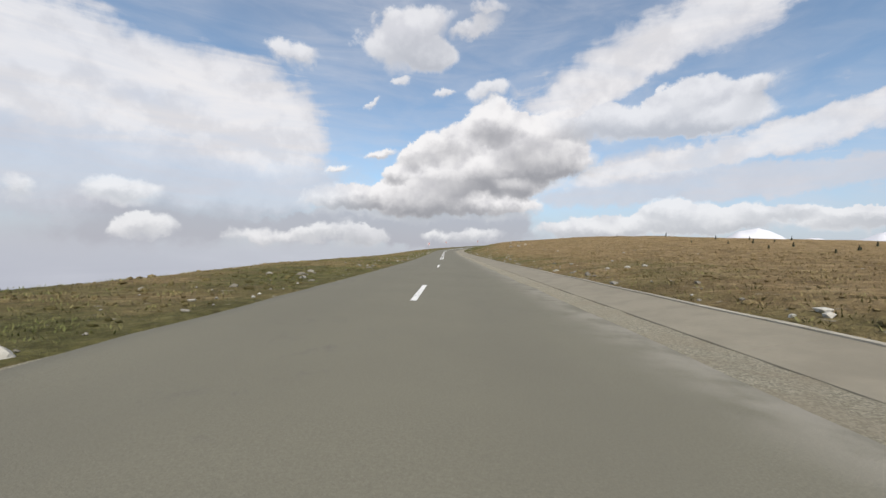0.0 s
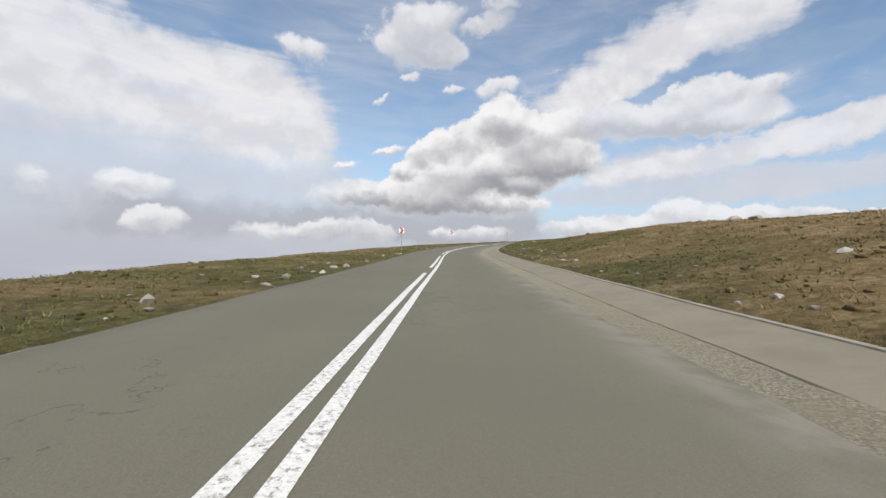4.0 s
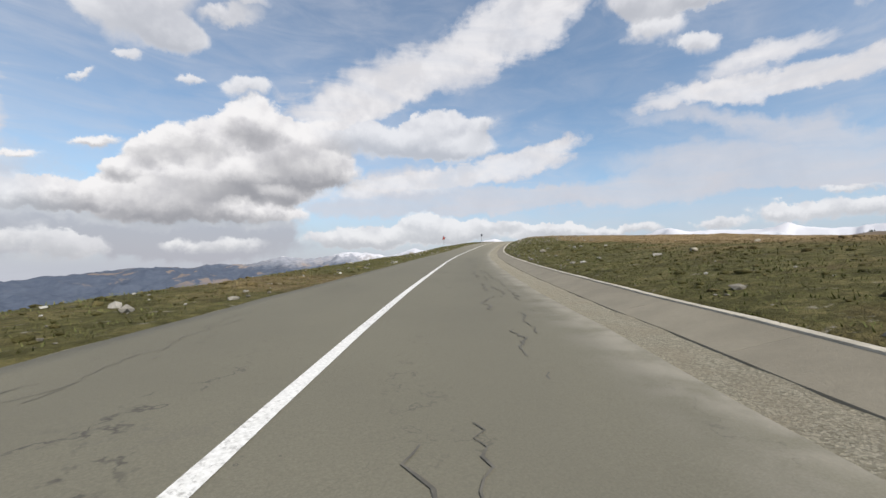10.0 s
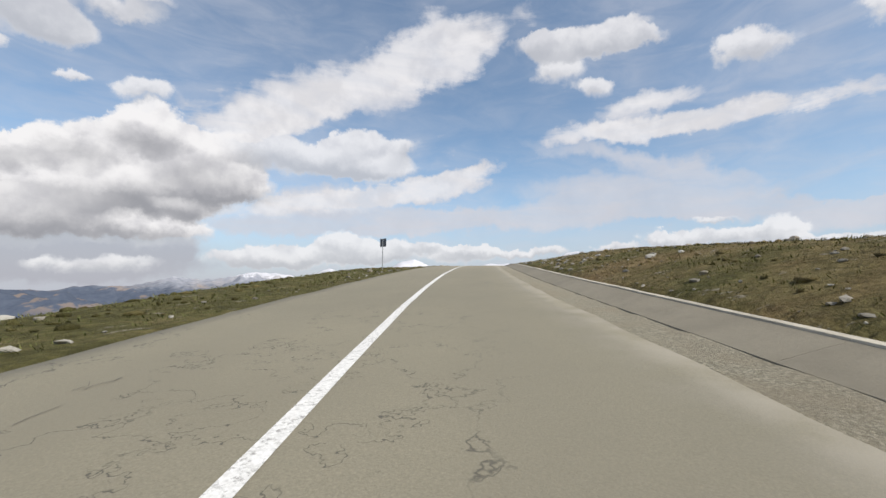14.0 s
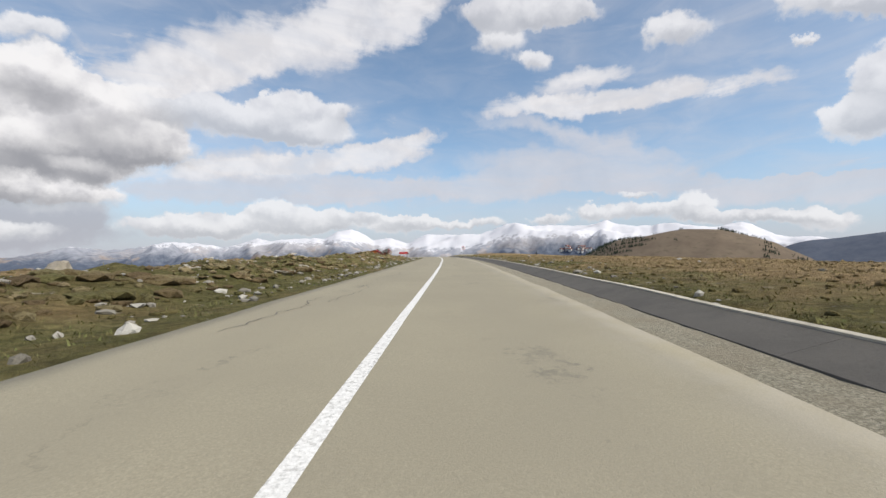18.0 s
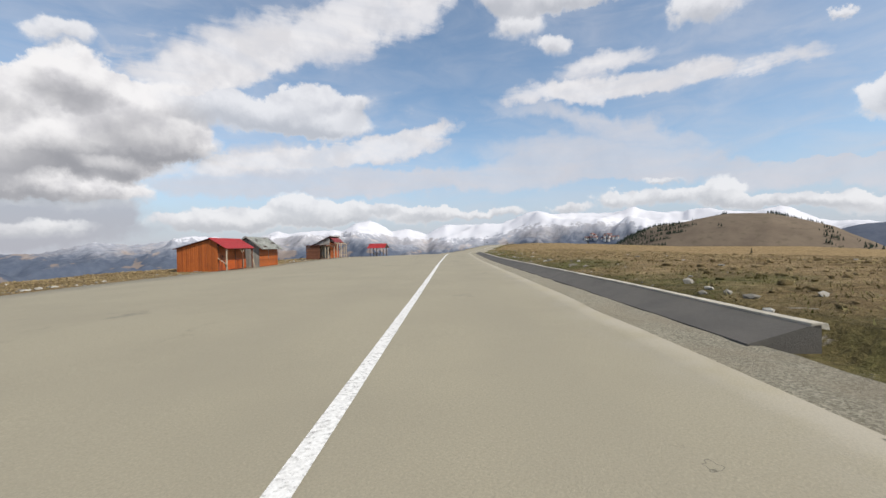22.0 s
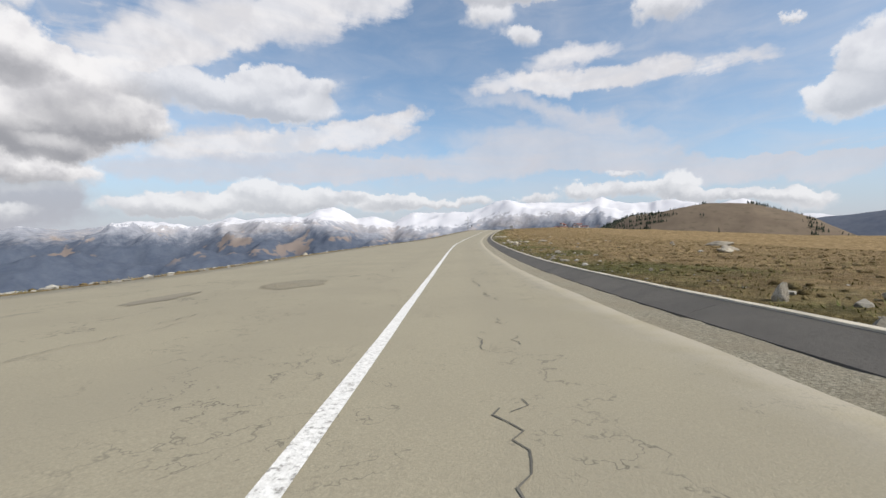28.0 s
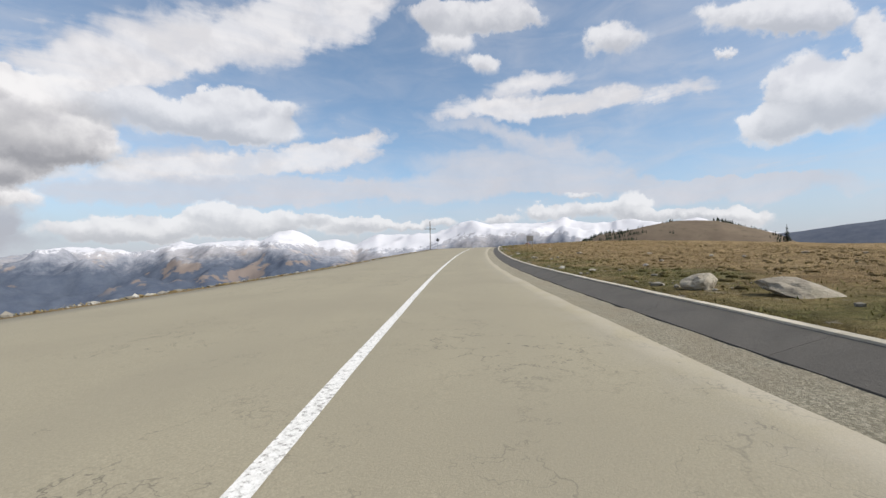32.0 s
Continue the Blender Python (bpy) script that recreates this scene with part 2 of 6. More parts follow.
# tops end sharply, bases melt into the haze
worn = W.math("MULTIPLY_ADD", W.math("SUBTRACT", puff, 0.5), 1.0, heap)
dense = W.math("MULTIPLY", W.step(worn, 0.05, W.math("MULTIPLY_ADD", shade, -0.28, 0.62)), W.step(heap, 0.0, 0.16))
dense = W.math("MULTIPLY", dense, W.math("MULTIPLY_ADD", share, 0.12, 0.88))
streak = W.noise(W.place(ray, (0, 0, 0), (0, 0, radians(40)), (1.5, 0.7, 0.22)), 5.0, 8.0, 0.60, 0.7)
thin = W.math("MULTIPLY", W.step(streak, 0.28, 0.80, 0.22, 0.58), W.step(W.noise(ray, 2.3, 3.0), 0.3, 0.62, 0.35, 1.0))
soft = W.math("MULTIPLY", W.step(veil, 0.03, 0.65), W.math("MULTIPLY_ADD", streak, 0.7, 0.5, clamp=True))
long_cloud = W.math("MULTIPLY", W.step(W.math("MULTIPLY_ADD", W.math("SUBTRACT", streak, 0.5), 1.6, W.math("MULTIPLY_ADD", W.math("SUBTRACT", puff, 0.5), 2.1, sleekness)), 0.06, 0.95), W.math("MULTIPLY_ADD", streak, 0.6, 0.62, clamp=True))
soft = W.math("MAXIMUM", W.math("MAXIMUM", soft, thin), long_cloud)
# the sun-lit tops are white, the bases of the deep clouds grey
deep = W.math("MULTIPLY", W.math("SUBTRACT", 1.0, shade), W.step(heap, 0.12, 0.75, 0.25, 1.0))
grey = W.mix(share, (0.53, 0.535, 0.565), (0.34, 0.345, 0.375))
bright = W.mix(W.step(relief, -0.12, 0.06), (0.76, 0.75, 0.775), (0.92, 0.905, 0.91))
heap_colour = W.mix(W.math("POWER", deep, 0.8), bright, grey)
soft_colour = W.mix(W.step(sleekness, 0.2, 1.2), W.ramp(W.math("MULTIPLY_ADD", by, 1.2, 0.6), [(0.0, (0.53, 0.55, 0.62)), (1.0, (0.68, 0.695, 0.755))]), W.mix(W.step(relief, -0.12, 0.08), (0.72, 0.715, 0.745), (0.84, 0.83, 0.85)))
bank, _ = field(wisp, BANKS)
murk = W.step(bank, 0.05, 0.9, 0.0, 0.85)
soft_colour = W.mix(murk, soft_colour, (0.42, 0.42, 0.47))
soft = W.math("MAXIMUM", soft, murk)
sky = W.node("ShaderNodeTexSky")
sky.sky_type, sky.sun_disc = "NISHITA", False
sky.sun_elevation, sky.sun_rotation, sky.altitude, sky.dust_density, sky.ozone_density = radians(SUN_EL), radians(SUN_AZ), 1700, 1.2, 1.6
blue = W.node("ShaderNodeBackground")
W.put(blue.inputs["Color"], W.mix(1.0, sky.outputs[0], (0.95, 1.09, 1.06), "MULTIPLY"))
blue.inputs["Strength"].default_value = 0.148
mist = W.node("ShaderNodeBackground")
W.put(mist.inputs["Color"], (0.455, 0.465, 0.56, 1.0))
mist.inputs["Strength"].default_value = 1.0
white = W.node("ShaderNodeBackground")
W.put(white.inputs["Color"], W.mix(dense, soft_colour, heap_colour))
white.inputs["Strength"].default_value = 1.0
low = W.node("ShaderNodeMixShader")
W.put(low.inputs[0], W.step(el, 13.0, -1.0, 0.0, 0.90))
W.t.links.new(blue.outputs[0], low.inputs[1])
W.t.links.new(mist.outputs[0], low.inputs[2])
over = W.node("ShaderNodeMixShader")
W.put(over.inputs[0], W.math("MAXIMUM", dense, soft))
W.t.links.new(low.outputs[0], over.inputs[1])
W.t.links.new(white.outputs[0], over.inputs[2])
W.t.links.new(over.outputs[0], W.node("ShaderNodeOutputWorld").inputs[0])

# ---------------------------------------------------------------- materials
def surface(name, colour, rough=0.8, metal=0.0, bump=None, bump_depth=0.02, rough_tex=None, spec=0.35):
    """colour: an RGB tuple or a function of the net that gives a colour socket."""
    m = bpy.data.materials.new(name)
    m.use_nodes = True
    n = Net(m.node_tree)
    out, bsdf = n.node("ShaderNodeOutputMaterial"), n.node("ShaderNodeBsdfPrincipled")
    m.node_tree.links.new(bsdf.outputs[0], out.inputs[0])
    n.put(bsdf.inputs["Base Color"], (*colour, 1.0) if isinstance(colour, tuple) else colour(n))
    n.put(bsdf.inputs["Roughness"], rough_tex(n) if rough_tex else rough)
    bsdf.inputs["Metallic"].default_value = metal
    bsdf.inputs["Specular IOR Level"].default_value = spec
    if bump:
        b = n.node("ShaderNodeBump")
        b.inputs["Distance"].default_value = bump_depth
        n.put(b.inputs["Height"], bump(n))
        n.put(bsdf.inputs["Normal"], b.outputs[0])
    return m


def place_of(n):
    return n.node("ShaderNodeNewGeometry").outputs["Position"]


def local(n):
    return n.node("ShaderNodeTexCoord").outputs["Object"]


def attr(n, name):
    a = n.node("ShaderNodeAttribute")
    a.attribute_name = name
    return a


def any_of(n):
    return n.node("ShaderNodeObjectInfo").outputs["Random"]


def weathered(base, dark, scale=6.0, lo=0.35, hi=0.7, vary=0.12, stain=0.0):
    def colour(n):
        p = local(n)
        a = n.mix(n.step(n.noise(p, scale, 6.0), lo, hi), base, dark)
        a = n.mix(n.step(n.noise(p, scale * 9, 3.0), 0.4, 0.75, 0.0, 0.4), a, dark)
        v = n.math("MULTIPLY_ADD", any_of(n), 2 * vary, 1 - vary)
        return n.mix(1.0, a, n.xyz(v, v, v), "MULTIPLY")
    return colour


def asphalt_colour(n):
    p = place_of(n)
    uv = attr(n, "lane").outputs["Vector"]        # x: metres from the centre line, y: metres along the road
    grain = n.noise(p, 55.0, 3.0, 0.7)
    base = n.ramp(grain, [(0.25, (0.235, 0.211, 0.152)), (0.55, (0.299, 0.269, 0.194)), (0.85, (0.376, 0.338, 0.247))])
    base = n.mix(n.step(n.noise(p, 0.35, 5.0, 0.6), 0.35, 0.72, 0.0, 0.5), base, (0.238, 0.214, 0.158))
    # tyre tracks: a little darker and smoother, drawn out along the lane
    long = n.vmath("MULTIPLY", uv, (1.0, 0.05, 1.0))
    ux = n.parts(uv)[0]
    wheel = n.math("ABSOLUTE", n.math("SUBTRACT", n.math("ABSOLUTE", ux), 1.65))
    wheel = n.math("SUBTRACT", n.step(wheel, 0.15, 1.0, 0.5, 0.0), n.math("MULTIPLY", n.noise(long, 1.5, 5.0), 0.35), clamp=True)
    base = n.mix(wheel, base, (0.255, 0.230, 0.170))
    # the stretch before the bend is darker and greyer
    early = n.step(n.math("MULTIPLY_ADD", n.noise(p, 0.05, 3.0), 60.0, n.parts(uv)[1]), 260.0, 400.0, 1.0, 0.0)
    base = n.mix(early, base, n.mix(1.0, base, (0.53, 0.552, 0.572), "MULTIPLY"))
    # sealed and open cracks
    warp = n.vmath("ADD", uv, n.scale(n.noise(p, 0.9, 5.0, 0.65, colour=True), 2.2))
    net = n.voronoi(n.vmath("MULTIPLY", warp, (0.42, 0.075, 1.0)), 1.0, "DISTANCE_TO_EDGE")
    crack = n.math("MULTIPLY", n.step(net, 0.0, 0.012, 1.0, 0.0), n.step(n.noise(p, 0.10, 2.0), 0.46, 0.60))
    crack = n.math("MULTIPLY", crack, n.step(n.noise(p, 3.5, 4.0), 0.35, 0.6))
    base = n.mix(n.math("MULTIPLY", crack, 0.8), base, (0.045, 0.043, 0.040))
    spot = n.step(n.noise(n.vmath("MULTIPLY", warp, (1.0, 0.35, 1.0)), 0.55, 6.0, 0.7), 0.62, 0.72)
    base = n.mix(n.math("MULTIPLY", spot, 0.45), base, (0.085, 0.082, 0.076))
    dust = n.math("MULTIPLY", n.step(ux, 2.4, 3.6), n.step(n.noise(p, 1.7, 5.0), 0.3, 0.65))
    return n.mix(n.math("MULTIPLY", dust, 0.55), base, (0.33, 0.305, 0.26))


asphalt = surface("asphalt", asphalt_colour, 0.88, bump=lambda n: n.noise(place_of(n), 70.0, 3.0, 0.7), bump_depth=0.005, spec=0.25)


def paint_colour(n):
    p = place_of(n)
    worn = n.math("MULTIPLY", n.step(n.noise(p, 22.0, 6.0, 0.7), 0.50, 0.66), n.step(n.noise(p, 0.25, 2.0), 0.3, 0.6, 0.25, 1.0))
    white = n.ramp(n.noise(p, 30.0, 3.0), [(0.3, (0.58, 0.57, 0.54)), (0.7, (0.78, 0.77, 0.74))])
    return n.mix(worn, white, (0.23, 0.22, 0.20))


paint = surface("road_paint", paint_colour, 0.7, bump=lambda n: n.noise(place_of(n), 60.0, 3.0), bump_depth=0.006)


def gravel_colour(n):
    p = place_of(n)
    cell = n.voronoi(p, 48.0, "F1", "Color")
    v = n.parts(cell)[0]
    a = n.ramp(v, [(0.0, (0.165, 0.148, 0.105)), (0.5, (0.235, 0.213, 0.155)), (1.0, (0.36, 0.328, 0.248))])
    return n.mix(n.step(n.noise(p, 1.3, 5.0), 0.4, 0.7, 0.0, 0.6), a, (0.235, 0.200, 0.14))


gravel = surface("gravel", gravel_colour, 0.95, bump=lambda n: n.noise(place_of(n), 30.0, 5.0, 0.75), bump_depth=0.03)


def concrete_colour(n):
    p = place_of(n)
    a = n.ramp(n.noise(p, 2.2, 6.0, 0.6), [(0.25, (0.320, 0.280, 0.208)), (0.6, (0.368, 0.324, 0.243)), (0.85, (0.415, 0.368, 0.280))])
    a = n.mix(n.step(n.noise(n.vmath("MULTIPLY", p, (1, 1, 0.2)), 5.0, 5.0), 0.5, 0.75, 0.0, 0.4), a, (0.235, 0.212, 0.162))
    v = n.math("MULTIPLY_ADD", any_of(n), 0.10, 0.95)
    return n.mix(1.0, a, n.xyz(v, v, v), "MULTIPLY")


concrete = surface("concrete", concrete_colour, 0.9, bump=lambda n: n.noise(place_of(n), 26.0, 5.0, 0.7), bump_depth=0.012)
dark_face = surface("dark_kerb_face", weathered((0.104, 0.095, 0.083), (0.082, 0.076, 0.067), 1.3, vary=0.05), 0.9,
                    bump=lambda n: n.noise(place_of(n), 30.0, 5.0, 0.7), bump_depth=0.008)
apron_mat = surface("worn_apron", weathered((0.232, 0.207, 0.156), (0.195, 0.173, 0.130), 1.3, vary=0.04), 0.92,
                    bump=lambda n: n.noise(place_of(n), 30.0, 5.0, 0.7), bump_depth=0.008)
old_coping = surface("dirty_coping", weathered((0.34, 0.31, 0.25), (0.24, 0.215, 0.165), 2.0, vary=0.12), 0.92,
                     bump=lambda n: n.noise(place_of(n), 20.0, 5.0, 0.7), bump_depth=0.012)
coping_mat = surface("pale_concrete", weathered((0.50, 0.455, 0.37), (0.33, 0.30, 0.24), 2.0, vary=0.10), 0.92,
                     bump=lambda n: n.noise(place_of(n), 20.0, 5.0, 0.7), bump_depth=0.01)


def meadow_colour(n):
    p = place_of(n)
    lush = attr(n, "lush").outputs["Fac"]
    straw = n.ramp(n.noise(p, 0.75, 7.0, 0.7), [(0.34, (0.160, 0.110, 0.054)), (0.5, (0.228, 0.160, 0.080)), (0.64, (0.315, 0.232, 0.124))])
    green = n.ramp(n.noise(p, 1.1, 7.0, 0.7), [(0.34, (0.072, 0.067, 0.026)), (0.5, (0.110, 0.102, 0.039)), (0.66, (0.168, 0.144, 0.062))])
    f = n.math("ADD", lush, n.math("MULTIPLY_ADD", n.noise(p, 0.16, 5.0, 0.65), 1.5, -0.75), clamp=True)
    a = n.mix(n.step(f, 0.25, 0.75), straw, green)
    heath = n.step(n.noise(p, 0.28, 6.0, 0.66, 0.4), 0.56, 0.66)
    a = n.mix(n.math("MULTIPLY", heath, 0.48), a, (0.095, 0.066, 0.034))
    soil = n.math("MULTIPLY", n.step(n.noise(p, 1.9, 6.0, 0.7), 0.60, 0.70), attr(n, "bare").outputs["Fac"])
    a = n.mix(soil, a, (0.30, 0.27, 0.215))
    # tufts: lighter tips and darker gaps between them
    tuft = n.step(n.noise(p, 4.5, 7.0, 0.78, 0.6), 0.34, 0.66, 0.68, 1.34)
    a = n.mix(1.0, a, n.xyz(tuft, tuft, tuft), "MULTIPLY")
    return n.mix(n.step(n.noise(p, 17.0, 4.0, 0.7), 0.48, 0.75, 0.0, 0.3), a, (0.085, 0.070, 0.030))


meadow = surface("meadow", meadow_colour, 1.0, bump=lambda n: n.math("ADD", n.noise(place_of(n), 3.0, 6.0, 0.75), n.math("MULTIPLY", n.noise(place_of(n), 17.0, 4.0, 0.8), 0.35)), bump_depth=0.19, spec=0.1)


def blade_colour(n):
    p = place_of(n)
    v = n.node("ShaderNodeNewGeometry").outputs["Random Per Island"]
    f = n.math("MULTIPLY_ADD", n.noise(p, 0.16, 5.0, 0.65), 1.5, n.math("MULTIPLY_ADD", v, 0.5, -0.75))
    f = n.math("ADD", f, attr(n, "lush").outputs["Fac"], clamp=True)
    return n.ramp(f, [(0.2, (0.32, 0.245, 0.125)), (0.5, (0.255, 0.205, 0.095)), (0.75, (0.165, 0.155, 0.060)), (1.0, (0.115, 0.126, 0.042))])


blades = surface("grass_blades", blade_colour, 0.9, spec=0.15)
heather = surface("heather", weathered((0.105, 0.074, 0.040), (0.160, 0.118, 0.062), 9.0), 1.0, spec=0.1)


def turf_colour(n):
    p = place_of(n)
    a = n.ramp(n.node("ShaderNodeNewGeometry").outputs["Random Per Island"], [(0.0, (0.145, 0.104, 0.058)), (0.35, (0.215, 0.160, 0.086)), (0.7, (0.170, 0.158, 0.066)), (1.0, (0.330, 0.262, 0.150))])
    return n.mix(n.step(n.noise(p, 11.0, 6.0, 0.75), 0.45, 0.64, 0.0, 0.62), a, (0.062, 0.046, 0.024))


def tussock_colour(n):
    p = place_of(n)
    f = n.math("ADD", attr(n, "lush").outputs["Fac"], n.math("MULTIPLY_ADD", n.noise(p, 0.16, 5.0, 0.65), 1.5, -0.75), clamp=True)
    v = n.node("ShaderNodeNewGeometry").outputs["Random Per Island"]
    straw = n.ramp(v, [(0.0, (0.185, 0.132, 0.066)), (0.4, (0.250, 0.182, 0.090)), (1.0, (0.360, 0.275, 0.145))])
    green = n.ramp(v, [(0.0, (0.080, 0.074, 0.029)), (0.5, (0.125, 0.116, 0.044)), (1.0, (0.200, 0.168, 0.074))])
    a = n.mix(n.step(f, 0.25, 0.75), straw, green)
    return n.mix(n.step(n.noise(p, 16.0, 6.0, 0.75), 0.45, 0.62, 0.0, 0.38), a, (0.070, 0.056, 0.026))


tussock_mat = surface("tussock_grass", tussock_colour, 1.0, bump=lambda n: n.noise(place_of(n), 12.0, 6.0, 0.8), bump_depth=0.10, spec=0.08)
turf = surface("turf", turf_colour, 1.0, bump=lambda n: n.noise(place_of(n), 9.0, 7.0, 0.8), bump_depth=0.12, spec=0.08)


def stone_colour(n):
    p = local(n)
    a = n.ramp(n.noise(p, 3.0, 7.0, 0.65), [(0.25, (0.22, 0.19, 0.145)), (0.55, (0.40, 0.355, 0.28)), (0.8, (0.58, 0.53, 0.43))])
    moss = n.step(n.noise(p, 1.6, 5.0), 0.55, 0.7, 0.0, 0.5)
    a = n.mix(moss, a, (0.135, 0.13, 0.075))
    v = n.math("MULTIPLY_ADD", any_of(n), 0.5, 0.7)
    return n.mix(1.0, a, n.xyz(v, v, v), "MULTIPLY")


stone = surface("stone", stone_colour, 0.92, bump=lambda n: n.noise(local(n), 6.0, 7.0, 0.7), bump_depth=0.06)


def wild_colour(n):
    """Far slopes: conifer forest below, bare heath, snow high up, all with distance haze mixed into the colour."""
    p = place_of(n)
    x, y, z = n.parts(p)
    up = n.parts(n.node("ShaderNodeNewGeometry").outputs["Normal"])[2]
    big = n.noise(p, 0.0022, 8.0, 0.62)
    # aerial haze painted in: forest and heath lifted towards blue-grey
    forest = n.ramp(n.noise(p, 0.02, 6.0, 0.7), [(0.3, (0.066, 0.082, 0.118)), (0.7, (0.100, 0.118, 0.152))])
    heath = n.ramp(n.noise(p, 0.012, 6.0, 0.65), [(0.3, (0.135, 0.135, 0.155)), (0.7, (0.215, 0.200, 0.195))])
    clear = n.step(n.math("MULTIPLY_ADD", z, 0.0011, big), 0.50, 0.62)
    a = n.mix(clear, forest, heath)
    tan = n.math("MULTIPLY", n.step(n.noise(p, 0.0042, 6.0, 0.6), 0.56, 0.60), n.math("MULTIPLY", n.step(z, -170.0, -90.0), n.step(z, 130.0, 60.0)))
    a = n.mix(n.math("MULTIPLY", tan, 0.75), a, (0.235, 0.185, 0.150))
    # snow lies above a ragged line and runs down the gullies in streaks
    rough = n.noise(n.vmath("MULTIPLY", p, (1, 1, 0.3)), 0.022, 8.0, 0.74)
    line = n.math("ADD", attr(n, "snow").outputs["Fac"], n.math("MULTIPLY_ADD", rough, 3.8, -1.9))
    line = n.math("ADD", line, n.math("MULTIPLY_ADD", up, 1.6, -1.35))
    dust = n.step(line, -2.2, 0.6, 0.0, 0.52)
    snow = n.math("MAXIMUM", dust, n.step(line, 0.05, 0.42))
    # the snow is dulled and blued for the same painted haze
    return n.mix(n.math("MULTIPLY", snow, 0.93), a, (0.62, 0.62, 0.65))


wild = surface("hazy_slopes", wild_colour, 1.0, spec=0.05)


def hill_colour(n):
    p = place_of(n)
    a = n.ramp(n.noise(p, 0.012, 7.0, 0.65), [(0.3, (0.115, 0.090, 0.068)), (0.7, (0.175, 0.138, 0.100))])
    return n.mix(n.step(n.noise(p, 0.05, 5.0), 0.55, 0.7, 0.0, 0.4), a, (0.085, 0.075, 0.05))


# the ridge's blue is distance haze, put into the base colour
forest_mat = surface("hazy_forest", lambda n: n.ramp(n.noise(place_of(n), 0.02, 7.0, 0.7), [(0.3, (0.072, 0.086, 0.118)), (0.7, (0.110, 0.122, 0.150))]), 1.0, spec=0.05)
hill_mat = surface("hill_grass", hill_colour, 1.0, spec=0.05)
conifer = surface("conifer_needles", lambda n: n.ramp(n.node("ShaderNodeNewGeometry").outputs["Random Per Island"], [(0.0, (0.026, 0.036, 0.026)), (1.0, (0.055, 0.066, 0.046))]), 0.95, spec=0.1)
galvanised = surface("galvanised_steel", weathered((0.44, 0.45, 0.46), (0.30, 0.31, 0.32), 12.0), 0.5, 0.6)
sign_white = surface("sign_white", weathered((0.78, 0.78, 0.77), (0.66, 0.66, 0.64), 5.0), 0.45)
sign_red = surface("sign_red", weathered((0.62, 0.045, 0.028), (0.50, 0.04, 0.03), 5.0), 0.45)
sign_black = surface("sign_black", (0.018, 0.018, 0.018), 0.5)
sign_back = surface("sign_back_grey", weathered((0.125, 0.130, 0.140), (0.09, 0.093, 0.10), 6.0), 0.6, 0.3)


def plank(base, dark):
    def colour(n):
        p = local(n)
        g = n.noise(n.vmath("MULTIPLY", p, (0.8, 14.0, 14.0)), 2.0, 6.0, 0.65, 1.2)
        a = n.mix(n.step(g, 0.35, 0.7), base, dark)
        a = n.mix(n.step(n.noise(p, 1.7, 5.0), 0.5, 0.75, 0.0, 0.55), a, dark)
        v = n.math("MULTIPLY_ADD", any_of(n), 0.4, 0.8)
        return n.mix(1.0, a, n.xyz(v, v, v), "MULTIPLY")
    return colour


def board_bump(n):
    return n.noise(n.vmath("MULTIPLY", local(n), (0.8, 14.0, 14.0)), 2.0, 5.0, 0.7)


wood_orange = surface("orange_stained_wood", plank((0.44, 0.120, 0.022), (0.25, 0.060, 0.016)), 0.6, bump=board_bump, bump_depth=0.008)
wood_red = surface("red_orange_stained_wood", plank((0.50, 0.105, 0.018), (0.33, 0.062, 0.014)), 0.55, bump=board_bump, bump_depth=0.008)
wood_brown = surface("brown_wood", plank((0.175, 0.070, 0.036), (0.090, 0.036, 0.022)), 0.75, bump=board_bump, bump_depth=0.01)
wood_dark = surface("dark_brown_wood", plank((0.070, 0.040, 0.028), (0.035, 0.021, 0.016)), 0.8, bump=board_bump, bump_depth=0.01)
wood_grey = surface("weathered_grey_wood", plank((0.33, 0.31, 0.28), (0.17, 0.155, 0.135)), 0.85, bump=board_bump, bump_depth=0.012)
wood_pale = surface("bare_pale_wood", plank((0.46, 0.38, 0.28), (0.30, 0.235, 0.165)), 0.8, bump=board_bump, bump_depth=0.01)
roof_red = surface("red_roof_sheet", weathered((0.36, 0.022, 0.022), (0.24, 0.02, 0.02), 2.5), 0.5)
roof_dull_red = surface("dull_red_roof_sheet", weathered((0.215, 0.030, 0.030), (0.14, 0.025, 0.025), 2.5), 0.55)
roof_maroon = surface("maroon_roof_sheet", weathered((0.112, 0.042, 0.042), (0.075, 0.032, 0.032), 2.5), 0.55)
roof_grey = surface("grey_roof_boards", plank((0.30, 0.31, 0.28), (0.15, 0.15, 0.13)), 0.9, bump=board_bump, bump_depth=0.012)
plaster = surface("white_plaster", weathered((0.66, 0.64, 0.60), (0.5, 0.48, 0.45), 0.2), 0.9)

